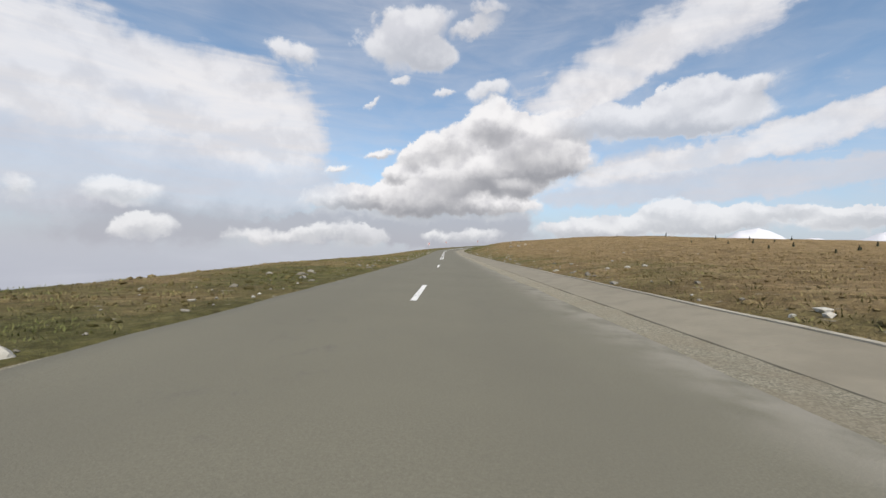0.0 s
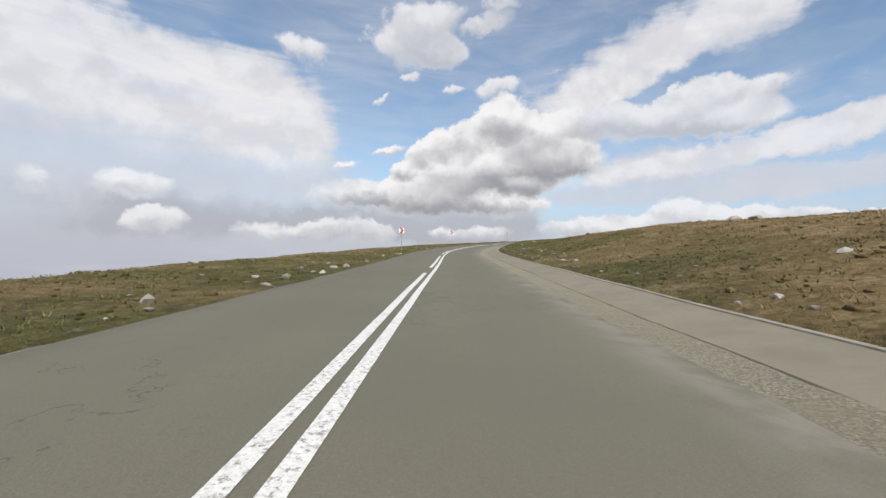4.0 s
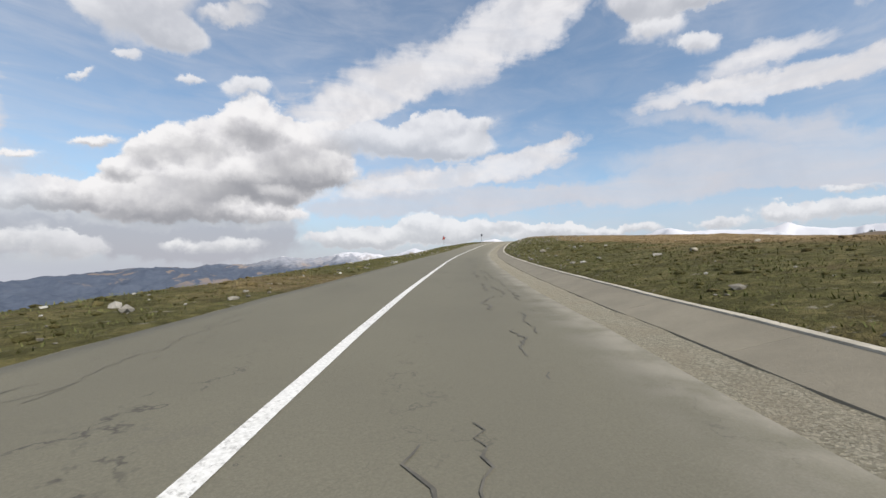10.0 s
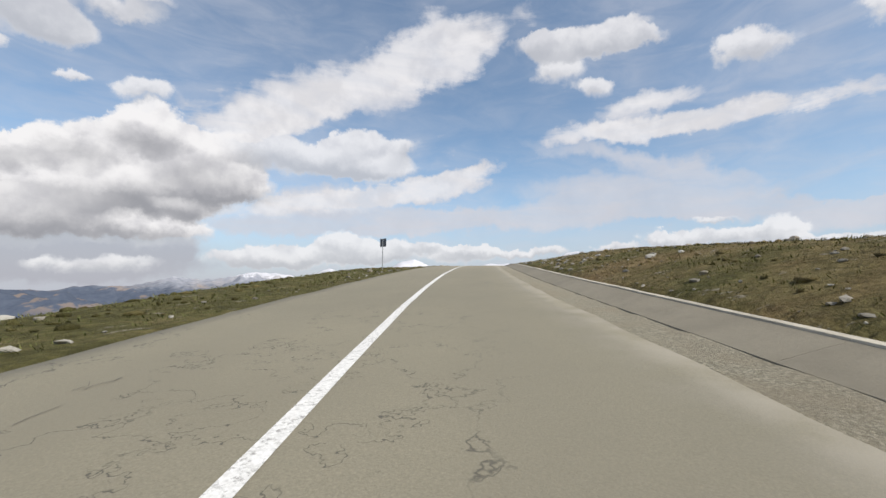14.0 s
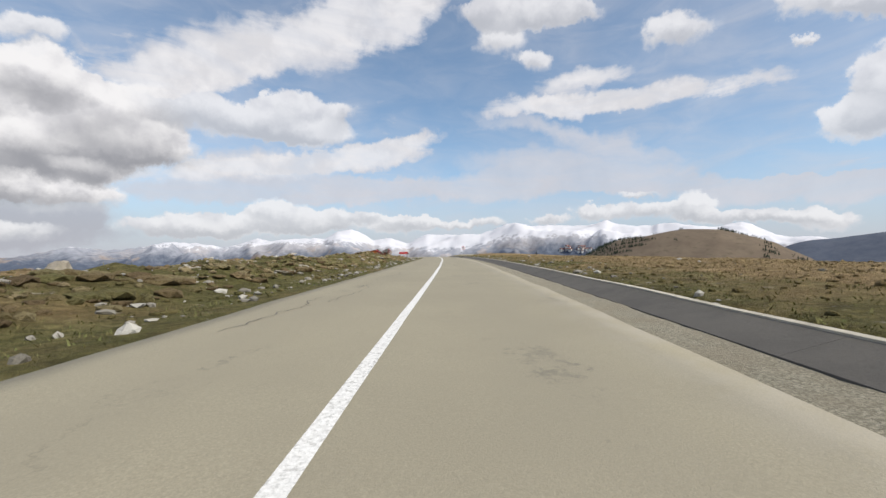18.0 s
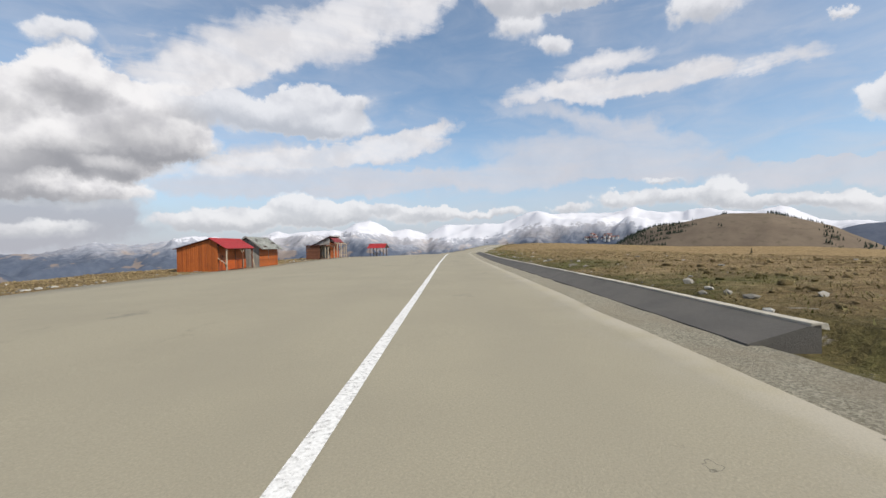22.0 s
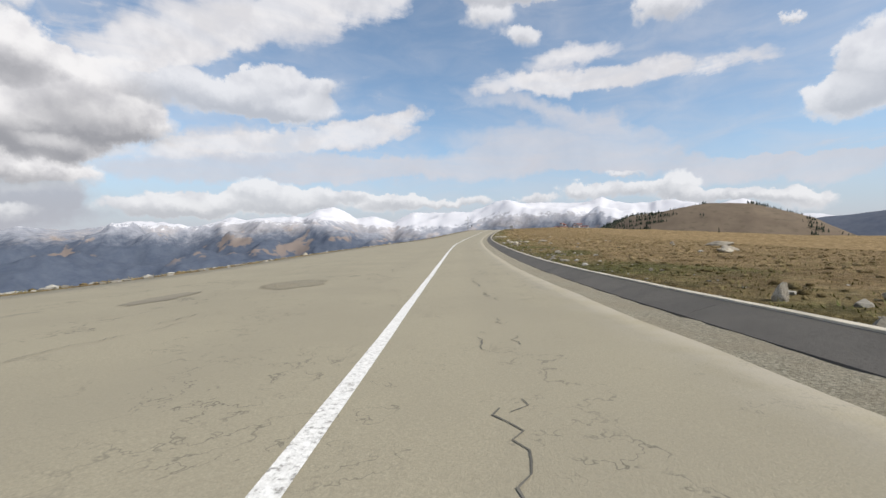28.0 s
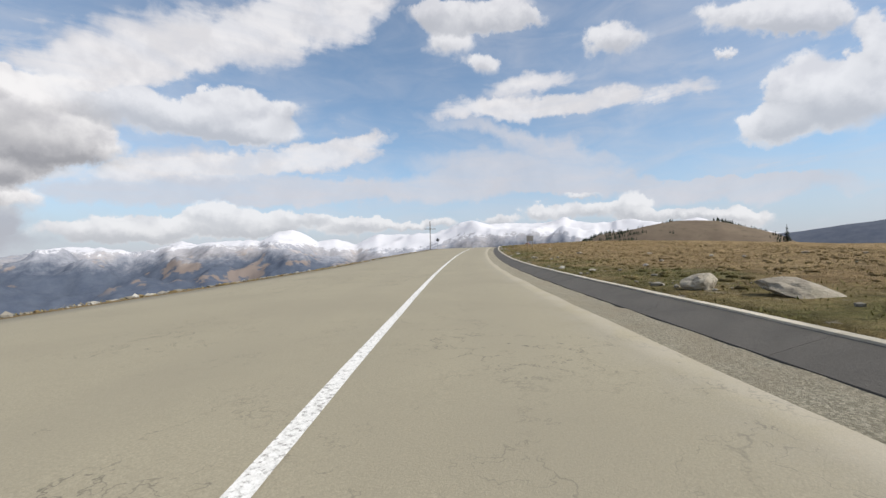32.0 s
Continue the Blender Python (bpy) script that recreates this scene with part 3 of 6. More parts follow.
# ---------------------------------------------------------------- the road's line
KNOTS = [
    (4.3, -78, -0.40), (1.8, -38, -0.10), (-0.9, 1.79, 0.03), (-3.07, 33.4, 0.10), (-5.66, 66.89, 0.33), (-8.26, 100.47, 0.72),
    (-10.06, 134.04, 1.42), (-6.55, 167.46, 2.52), (5.62, 199.01, 4.21), (21.71, 228.61, 5.57), (39.94, 257.03, 7.37), (60.56, 283.66, 9.98),
    (83.28, 308.17, 12.21), (107.54, 331.44, 13.45), (132.41, 354.3, 13.93), (156.99, 377.77, 14.07), (179.88, 400.83, 14.02), (200.19, 421.49, 13.84),
    (220.88, 441.85, 13.75), (243.65, 462.81, 12.85), (267.59, 483.61, 11.87), (292.42, 503.83, 11.91), (316.61, 522.04, 12.05), (341.5, 539.5, 12.46),
    (367, 555.5, 13.49), (393, 570, 14.52), (420, 584, 15.05), (480, 612, 14.34), (600, 660, 5.10),
]


def catmull(knots, n=40):
    k = np.array(knots, float)
    k = np.vstack([2 * k[0] - k[1], k, 2 * k[-1] - k[-2]])
    out = []
    for i in range(1, len(k) - 2):
        p0, p1, p2, p3 = k[i - 1:i + 3]
        t = np.linspace(0, 1, n, endpoint=False)[:, None]
        out.append(0.5 * (2 * p1 + (p2 - p0) * t + (2 * p0 - 5 * p1 + 4 * p2 - p3) * t ** 2 + (3 * p1 - p0 - 3 * p2 + p3) * t ** 3))
    return np.vstack(out + [k[-2:-1]])


raw = catmull(KNOTS)
run = np.r_[0, np.cumsum(np.linalg.norm(np.diff(raw[:, :2], axis=0), axis=1))]
START = float(np.interp(0.0, raw[:200, 1], run[:200]))      # metres along the line at which s = 0
S = np.arange(-70.0, 745.0, 1.0)
LINE = np.stack([np.interp(S + START, run, raw[:, i]) for i in range(3)], -1)
for i in range(3):
    pad = np.pad(LINE[:, i], 4, mode="reflect", reflect_type="odd")
    LINE[:, i] = np.convolve(pad, np.ones(9) / 9, "valid")
TURN = np.unwrap(np.arctan2(np.gradient(LINE[:, 0]), np.gradient(LINE[:, 1])))       # clockwise from +y
pad = np.pad(TURN, 90, mode="edge")
EASY = np.convolve(pad, np.hanning(183)[1:-1] / np.hanning(183)[1:-1].sum(), "valid")


def curve(table):
    a = np.array(table, float)
    return lambda s: np.interp(s, a[:, 0], a[:, 1])


def smooth(x, lo, hi):
    t = np.clip((np.asarray(x, float) - lo) / (hi - lo), 0, 1)
    return t * t * (3 - 2 * t)


# tables along the road, metres: s, value
EDGE_LEFT = curve([(-70, -3.15), (456, -3.15), (461, -3.7), (465, -5.6), (468, -9.5), (472, -15.0), (482, -16.0), (505, -16.6), (525, -17.0), (536, -14.5),
                   (548, -12.0), (575, -12.6), (610, -12.0), (655, -9.2), (745, -7.6)])
BRINK = curve([(-70, -12), (0, -11), (40, -12.2), (80, -10.8), (115, -10.5), (150, -9.3), (185, -7.8), (215, -7.0), (240, -6.2), (270, -5.8), (290, -6.0), (318, -6.4), (336, -9), (352, -17), (380, -22), (430, -19),
               (452, -22), (490, -24), (520, -24), (540, -17), (556, -13.2), (580, -13.6), (610, -12.8), (655, -9.9), (745, -8.3)])
FALL = curve([(-70, -0.3), (0, -0.35), (40, -0.05), (80, -0.2), (115, -0.25), (150, 0.0), (220, 0.0), (255, 0.1), (290, 0.05), (325, 0.1), (340, -0.5), (430, -0.8), (465, -0.35), (540, -0.28), (580, -0.45), (655, -0.35), (745, -0.3)])
# the slope above the kerb: metres above the centre line at growing distances from it
BANK = [(9, curve([(-70, 0.4), (40, 0.6), (80, 0.8), (115, 1.0), (150, 1.35), (185, 1.2), (220, 0.7), (255, 1.05), (290, 1.4), (320, 1.2), (345, 0.4), (745, 0.32)])),
        (15, curve([(-70, 0.3), (0, 0.4), (40, 1.25), (80, 2.1), (115, 2.9), (150, 1.75), (185, 1.4), (220, 1.5), (255, 1.4), (290, 1.55), (320, 1.4), (345, 0.5), (480, 0.35), (620, 0.45), (745, 0.5)])),
        (25, curve([(-70, 0.0), (0, 0.3), (40, 1.9), (80, 3.6), (115, 3.9), (150, 2.5), (185, 1.5), (220, 1.1), (255, 0.9), (290, 1.0), (320, 1.3), (345, 0.5), (440, 0.2), (540, 0.15), (620, 0.4), (745, 0.8)])),
        (45, curve([(-70, -1.2), (0, -0.6), (40, 1.7), (80, 4.6), (115, 5.2), (150, 4.4), (185, 3.2), (220, 2.3), (255, 1.6), (290, 1.6), (320, 0.9), (345, -0.1), (440, -2.4), (540, -2.6), (620, -1.0), (745, 0.2)])),
        (90, curve([(-70, -3.5), (0, -1.5), (40, 1.2), (80, 3.8), (115, 5.2), (150, 5.0), (185, 4.4), (220, 3.4), (255, 1.6), (290, 0.0), (320, -1.0), (345, -2.5), (440, -8.8), (540, -9.6), (620, -5.5), (745, -1.7)])),
        (180, curve([(-70, -6), (0, -3), (40, 0), (80, 2.8), (115, 4.0), (150, 4.6), (185, 3.4), (220, 0.5), (255, -1.5), (290, -3), (320, -4), (345, -5), (440, -13), (540, -14), (620, -9), (745, -4)]))]
KERB_W = curve([(-70, 1.35), (150, 1.2), (200, 0.95), (260, 0.8), (745, 0.72)])
KERB_H = curve([(-70, 0.16), (120, 0.17), (200, 0.19), (745, 0.19)])
MOUND = curve([(-70, 0), (352, 0), (368, 0.25), (392, 0.55), (425, 0.55), (440, 0.32), (450, 0.12), (462, 0), (745, 0)])
ASPHALT_RIGHT, GUTTER = 3.45, 4.22


def fbm(x, y, size, octaves=4):
    return noise.fractal(Vector((x / size, y / size, 0.37)), 1.0, 2.1, octaves)


def frame_at(s):
    """Place and heading of the centre line at s."""
    x, y, z, a = (float(np.interp(s, S, c)) for c in (LINE[:, 0], LINE[:, 1], LINE[:, 2], TURN))
    return Vector((x, y, z)), a


@functools.lru_cache(None)
def bank_at(s):
    return [float(f(s)) for _, f in BANK]


def base_height(s, d):
    """Ground above the centre line, without roughness. d: metres to the right."""
    if d >= 0:
        top = GUTTER + float(KERB_W(s)) + 0.15
        if d < ASPHALT_RIGHT:
            return -0.12
        if d < top:
            return -0.14
        kerb = float(KERB_H(s))
        at = [top] + [b for b, _ in BANK]
        up = [kerb - 0.03] + bank_at(s)
        k = 1
        while k < len(at) - 1 and d > at[k]:
            k += 1
        r0, r1 = math.sqrt(at[k - 1]), math.sqrt(at[k])
        h = up[k - 1] + (up[k] - up[k - 1]) * min(1.0, (math.sqrt(d) - r0) / (r1 - r0))
        return h - float(smooth(d, 190, 400)) * 55
    e, b, fall = float(EDGE_LEFT(s)), float(BRINK(s)), float(FALL(s))
    h = fall * float(smooth(-d, 2.0, 16.0))
    if d > e:
        return h - 0.13
    h += -0.02 * float(smooth(-d, -e, -e + 1.0))
    h += float(MOUND(s)) * float(smooth(-d, -e + 1.5, -e + 4.5)) * float(smooth(-d, 26, 15))
    over = max(0.0, b - d)
    return h - 0.42 * over * float(smooth(over, 0, 14)) - 0.10 * over


def ground_z(s, d):
    """World height of the ground with its roughness."""
    p, a = frame_at(s)
    x, y = p.x + math.cos(a) * d, p.y - math.sin(a) * d
    return p.z + base_height(s, d) + rough(x, y, s, d)


def rough(x, y, s, d):
    off = (d - (GUTTER + float(KERB_W(s)) + 0.2)) if d > 0 else (float(EDGE_LEFT(s)) - d)
    k = float(smooth(off, 0.0, 5.0))
    if k <= 0:
        return 0.0
    amp = 0.10 + 0.35 * float(smooth(off, 5, 60)) + (0.5 * float(MOUND(s)) if d < 0 else 0.0)
    return k * (amp * fbm(x, y, 7.0, 4) + 0.07 * fbm(x + 50, y, 1.6, 3) + (1.15 * float(MOUND(s)) * abs(fbm(x, y, 3.0, 5)) * float(smooth(off, 1.5, 3.5)) if d < 0 else 0.0) + 0.5 * float(smooth(off, 20, 90)) * fbm(x, y, 45.0, 3))


def mesh_of(name, verts, faces, mat, smooth_faces=False):
    me = bpy.data.meshes.new(name)
    me.from_pydata([tuple(map(float, v)) for v in verts], [], faces)
    me.materials.append(mat)
    if smooth_faces:
        me.polygons.foreach_set("use_smooth", np.ones(len(me.polygons), bool))
    me.update()
    return me


def strip(name, stations, columns, height, mat, smooth_faces=True):
    """A sheet along the road: columns(s) gives the offsets, height(s, d, x, y) the height above the centre line."""
    verts, lane, faces = [], [], []
    for s in stations:
        p, a = frame_at(s)
        cols = columns(s)
        for d in cols:
            x, y = p.x + math.cos(a) * d, p.y - math.sin(a) * d
            verts.append((x, y, p.z + height(s, d, x, y)))
            lane.append((d, s, 0.0))
    n = len(cols)
    for i in range(len(stations) - 1):
        for j in range(n - 1):
            k = i * n + j
            faces.append((k, k + 1, k + n + 1, k + n))
    me = mesh_of(name, verts, faces, mat, smooth_faces)
    me.attributes.new("lane", "FLOAT_VECTOR", "POINT").data.foreach_set("vector", np.ravel(lane))
    return me


# ---------------------------------------------------------------- ground
COLS = [-420, -330, -260, -200, -160, -130, -105, -85, -70, -58, -48, -40, -34, -29, -25, -22, -19.5, -17.5, -16, -14.5, -13.2, -12, -11, -10, -9.1, -8.3,
        -7.5, -6.8, -6.2, -5.6, -5.1, -4.6, -4.1, -3.7, -3.3, -2.8, 0, 3.2, 3.8, 4.4, 4.75, 5.1, 5.5, 5.9, 6.4, 7, 7.7, 8.5, 9.4, 10.4, 11.5, 12.8,
        14.2, 16, 18, 20.5, 23.5, 27, 31, 36, 42, 50, 60, 72, 88, 108, 135, 170, 220, 290, 400]
verts, faces, lush, bare = [], [], [], []
rows_s = np.arange(-70.0, 744.0, 1.3)
for s in rows_s:
    p, a = frame_at(s)
    easy = float(np.interp(s, S, EASY))
    for d in COLS:
        w = float(smooth(abs(d), 12, 90))
        t = a * (1 - w) + easy * w
        x, y = p.x + math.cos(t) * d, p.y - math.sin(t) * d
        verts.append((x, y, p.z + base_height(s, d) + rough(x, y, s, d)))
        off = d - 5.2 if d > 0 else -3.2 - d
        lush.append(float(np.clip(((0.55 if s < 90 else 0.62) if d > 0 else 0.68 if s < 340 or 350 < s < 455 else 0.5) - off / (22.0 if d > 0 else 40.0) + (0.25 if d < 0 and 230 < s < 325 else 0.0) + (0.34 if 110 < s < 290 and 0 < off < 9 and d > 0 else 0.0) - (0.22 if s > 330 and d > 0 and off > 3.5 else 0.0), 0, 1)))
        bare.append(float(np.clip(1.15 - off / 7.0 + (0.5 if d < 0 and s > 340 else 0) + (0.5 if d > 0 and 270 < s < 330 else 0), 0.12, 1)))
n = len(COLS)
for i in range(len(rows_s) - 1):
    for j in range(n - 1):
        k = i * n + j
        faces.append((k, k + 1, k + n + 1, k + n))
me = mesh_of("ground", verts, faces, meadow, True)
me.attributes.new("lush", "FLOAT", "POINT").data.foreach_set("value", lush)
me.attributes.new("bare", "FLOAT", "POINT").data.foreach_set("value", bare)
GROUND, LUSH = np.array(verts).reshape(len(rows_s), n, 3), np.array(lush).reshape(len(rows_s), n)
tagged(new("ground", me), "mountain meadow of dry straw-coloured and green grass beside the road", "ground", kind="structure")

# ---------------------------------------------------------------- road, gutter, kerb
road_s = np.arange(-70.0, 743.5, 1.5)


def wobble(s, k):
    return 0.10 * noise.noise(Vector((s * 0.35, k, 0.0))) + 0.07 * noise.noise(Vector((s * 1.3, k, 3.0)))


def road_cols(s):
    e = float(EDGE_LEFT(s)) + wobble(s, 1.0)
    return [e, e + 0.05] + list(np.linspace(e * 0.86, -2.4, 6)) + [-1.6, -0.8, 0, 0.8, 1.6, 2.4, 3.0, ASPHALT_RIGHT + wobble(s, 7.0) - 0.04, ASPHALT_RIGHT + wobble(s, 7.0)]


def road_height(s, d, x, y):
    cols = float(EDGE_LEFT(s))
    h = float(FALL(s)) * float(smooth(-d, 2.0, 16.0)) if d < 0 else 0.0
    h += 0.012 * noise.noise(Vector((x * 0.4, y * 0.4, 0)))
    if d > ASPHALT_RIGHT - 0.03 + wobble(s, 7.0) or d < cols + 0.03 + wobble(s, 1.0):
        h -= 0.10
    return h


me = strip("road", road_s, road_cols, road_height, asphalt)
tagged(new("road", me), "pale worn asphalt mountain road with cracks, widening into a lay-by", "road", kind="structure")


def gravel_height(s, d, x, y):
    return -0.035 + 0.03 * noise.noise(Vector((x * 5, y * 5, 0))) + 0.02 * noise.noise(Vector((x * 13, y * 13, 2)))


me = strip("gravel_gutter", np.arange(-70.0, 743.0, 0.5), lambda s: [3.28, 3.4, 3.55, 3.7, 3.85, 4.0, 4.15, 4.3, 4.42], gravel_height, gravel)
tagged(new("gutter", me), "broken gravelly concrete gutter along the asphalt edge", "gutter", kind="structure")


def shoulder_height(s, d, x, y):
    e = float(EDGE_LEFT(s))
    t = (e - d)
    return float(FALL(s)) * float(smooth(-d, 2.0, 16.0)) - 0.03 - 0.05 * t + 0.035 * noise.noise(Vector((x * 4, y * 4, 0)))


me = strip("gravel_shoulder", np.arange(-70.0, 743.0, 0.8), lambda s: [float(EDGE_LEFT(s)) + o + wobble(s, 4.0 + o) for o in (0.25, 0.02, -0.18, -0.36, -0.62)], shoulder_height, gravel)
tagged(new("shoulder", me), "narrow crumbling gravel shoulder between asphalt and grass", "shoulder", kind="structure")


def line_paint(name, spans, offset, width, label):
    verts, faces = [], []
    for s0, s1 in spans:
        st = np.linspace(s0, s1, max(2, int((s1 - s0) / 1.2) + 1))
        for i, s in enumerate(st):
            p, a = frame_at(s)
            for d in (offset - width / 2, offset + width / 2):
                x, y = p.x + math.cos(a) * d, p.y - math.sin(a) * d
                verts.append((x, y, p.z + road_height(s, d, x, y) + 0.006))
            if i:
                k = len(verts) - 4
                faces.append((k, k + 1, k + 3, k + 2))
    tagged(new(name, mesh_of(name, verts, faces, paint)), label, "road marking", kind="structure")


line_paint("centre_line", [(184.5, 742)], 0.0, 0.15, "worn solid white centre line on the asphalt")
line_paint("double_line_solid", [(48, 184)], 0.12, 0.14, "solid white line of a double centre marking")
line_paint("double_line_dashed", [(48, 60.6)] + [(66.6 + 18 * i, 81.2 + 18 * i) for i in range(6)] + [(174.8, 183.4)], -0.14, 0.14, "long white dashes beside the solid line")
line_paint("dashed_line", [(27.5 - 18.5 * i, 31.6 - 18.5 * i) for i in range(0, 6)], 0.0, 0.14, "short white centre dashes")

# the kerb: sloping concrete slabs with a pale coping
kerb_wall = tagged(new("kerb_wall"), "low sloping concrete kerb wall with a pale coping along the gutter", "kerb wall", kind="structure")


def slab_mesh(name, s0, s1, profile, mat):
    st = np.linspace(s0, s1, 4)
    verts, faces = [], []
    for s in st:
        p, a = frame_at(s)
        for d, h in profile(s):
            verts.append((p.x + math.cos(a) * d, p.y - math.sin(a) * d, p.z + h))
    n = len(profile(s0))
    for i in range(3):
        for j in range(n):
            k, q = i * n + j, i * n + (j + 1) % n
            faces.append((k, k + n, q + n, q))
    faces += [tuple(range(n)), tuple(range(3 * n, 4 * n))[::-1]]
    return mesh_of(name, verts, faces, mat)


def wall_profile(s):
    w, h = float(KERB_W(s)), float(KERB_H(s)) + 0.02 * noise.noise(Vector((s * 0.3, 5, 1)))
    g = GUTTER + 0.05 * noise.noise(Vector((s * 0.4, 2, 1)))
    return [(g, -0.10), (g + 0.03, -0.02), (g + w, h), (g + w + 0.10, h), (g + w + 0.10, -0.2), (g, -0.25)]


def coping_profile(s):
    w, h = float(KERB_W(s)), float(KERB_H(s)) + 0.02 * noise.noise(Vector((s * 0.3, 5, 1)))
    g = GUTTER + w + 0.05 * noise.noise(Vector((s * 0.4, 2, 1)))
    t = 0.16 + 0.04 * noise.noise(Vector((s * 0.9, 8, 1)))
    return [(g - 0.02, h - 0.02), (g - 0.01, h + 0.022), (g + t, h + 0.018), (g + t + 0.02, h - 0.06)]


def part_object(name, data, parent, label=""):
    ob = new(name, data)
    ob.parent = parent
    return tagged(ob, label)


for s0, s1 in ((-70, 460.5), (467.5, 573.0), (575.5, 741.0)):
    cuts = np.arange(s0, s1, 3.0)
    for a0 in cuts:
        a1 = min(a0 + 2.996, s1)
        if a1 - a0 < 0.5:
            continue
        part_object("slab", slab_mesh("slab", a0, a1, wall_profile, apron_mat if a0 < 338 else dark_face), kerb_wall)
        part_object("coping", slab_mesh("coping", a0, a1, coping_profile, old_coping if a0 < 190 else coping_mat), kerb_wall)

# ---------------------------------------------------------------- far country
RIDGE_WEST = [(-180, -1.5), (-60, -6), (-31, -6), (-26, -2.4), (-19, -1.3), (-13, -0.5), (-8, -0.8), (-3.5, -0.6), (0.8, 0.1), (2.8, 0.75), (6, 0.5), (8.5, 0.8), (11.4, 1.5),
              (14.6, 1.45), (16.8, 0.75), (19, 1.25), (21.3, 2.05), (23, 1.75), (25.5, 2.0), (28.5, 2.1), (29.6, 2.0), (31, 2.95), (33.3, 3.35), (34.5, 2.95), (36.3, 1.95)]
RIDGE_EAST = [(38.6, 2.2), (41.2, 1.5), (42.2, 2.1), (43.7, 2.75), (48.9, 2.7), (51.6, 2.72), (53.1, 3.08), (54.6, 3.58), (56.2, 4.02), (56.9, 4.05), (58.4, 3.7), (60.2, 3.8), (64.4, 3.65),
              (67.1, 3.75), (68.3, 4.1), (69.1, 3.85), (73.4, 3.3), (75.1, 3.4), (76.5, 3.55), (78.4, 3.3), (81, 3.05), (82, 3.3), (83.2, 3.4), (83.9, 3.2), (84.8, 2.65), (86.1, 2.05),
              (87.4, 1.7), (89.3, 1.7), (90.5, 1.5), (93, 0.6), (110, 0.4), (140, 1.0), (180, -1.5)]
RIDGE = curve(RIDGE_WEST + RIDGE_EAST)
# where the snow begins, in degrees above the hub: low on the eastern ridges, high on the near blue mountain
SNOWLINE = curve([(-180, 4), (-5, 1.6), (3, 0.9), (8, 1.1), (12, 0.9), (17, 0.6), (20, 1.2), (28, 1.35), (31, 1.55), (35, 1.2), (38, 0.6), (42, 0.7), (45, 0.3), (50, 0.6), (52, 1.2),
                  (55, 2.0), (60, 2.1), (66, 2.0), (68, 2.0), (69.5, 1.5), (78, 1.1), (86, 0.5), (92, 0.8), (180, 4)])
CX, CY, CZ = 205.0, 425.0, 12.8
radii = np.r_[np.linspace(330, 1500, 18), np.linspace(1560, 4250, 76), 4330, 4500, 4700]
angles = np.radians(np.r_[np.arange(-60, 130, 0.3), np.arange(130, 300.1, 2.0)])
verts, faces, snow = [], [], []
for a in angles:
    deg = (math.degrees(a) + 180) % 360 - 180
    ridge, line = float(RIDGE(deg)), float(SNOWLINE(deg))
    top = CZ + math.tan(radians(ridge)) * 4250
    for r in radii:
        x, y = CX + math.sin(a) * r, CY + math.cos(a) * r
        valley = -95 - 210 * float(smooth(r, 350, 1400)) + 30 * fbm(x, y, 900, 3)
        f = float(smooth(r, 1500, 4250)) ** 1.25
        range_ = noise.ridged_multi_fractal(Vector((x / 1250, y / 1250, 1.7)), 1.0, 2.05, 6, 1.0, 2.0) - 1.0
        knoll = noise.ridged_multi_fractal(Vector((x / 480, y / 480, 5.2)), 1.0, 2.1, 6, 1.0, 2.0) - 1.0
        env = 4 * f * (1 - f)
        h = valley * (1 - f) + top * f + (range_ * (26 + 120 * env) + knoll * (12 + 62 * env)) * float(smooth(r, 900, 2200)) * (1.0 - 0.8 * float(smooth(r, 3700, 4250)))
        h += 9 * (noise.ridged_multi_fractal(Vector((deg * 0.9, 3.1, r / 1500.0)), 0.9, 2.1, 4, 1.0, 2.0) - 1.0) * float(smooth(r, 3300, 4250))
        if r > 4260:
            h = top - (r - 4250) * 0.7
        verts.append((x, y, h))
        snow.append(math.degrees(math.atan2(h - CZ, r)) - line)
n = len(radii)
m = len(angles)
for i in range(m - 1):
    for j in range(n - 1):
        k = i * n + j
        faces.append((k, k + 1, k + n + 1, k + n))
FAR = np.array(verts).reshape(m, n, 3)
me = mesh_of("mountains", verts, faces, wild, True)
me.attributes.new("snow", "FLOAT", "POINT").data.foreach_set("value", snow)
tagged(new("mountains", me), "far haze-tinted blue forested slopes rising to snow-covered mountain ridges", "mountains", kind="structure")

# rounded hills across the valley: azimuths and crest heights in degrees, seen from the hub
def far_ridge(name, table, crest_r, r0, r1, depth, step, mat, label):
    crest_of = curve(table)
    az_list, r_list = np.radians(np.arange(table[0][0], table[-1][0], step)), np.linspace(r0, r1, 34)
    verts, faces = [], []
    for a in az_list:
        e = float(crest_of(math.degrees(a)))
        for r in r_list:
            x, y = CX + math.sin(a) * r, CY + math.cos(a) * r
            crest = CZ + math.tan(radians(e)) * crest_r
            f = float(smooth(r, r0 - 60, crest_r)) if r < crest_r else float(smooth(r, r1 + 500, crest_r))
            verts.append((x, y, depth * (1 - f) + crest * f + 7 * fbm(x, y, 210, 4) * f))
    n = len(r_list)
    for i in range(len(az_list) - 1):
        for j in range(n - 1):
            k = i * n + j
            faces.append((k, k + 1, k + n + 1, k + n))
    tagged(new(name, mesh_of(name, verts, faces, mat, True)), label, "hill", kind="structure")
    return np.array(verts).reshape(len(az_list), n, 3), np.degrees(az_list), r_list


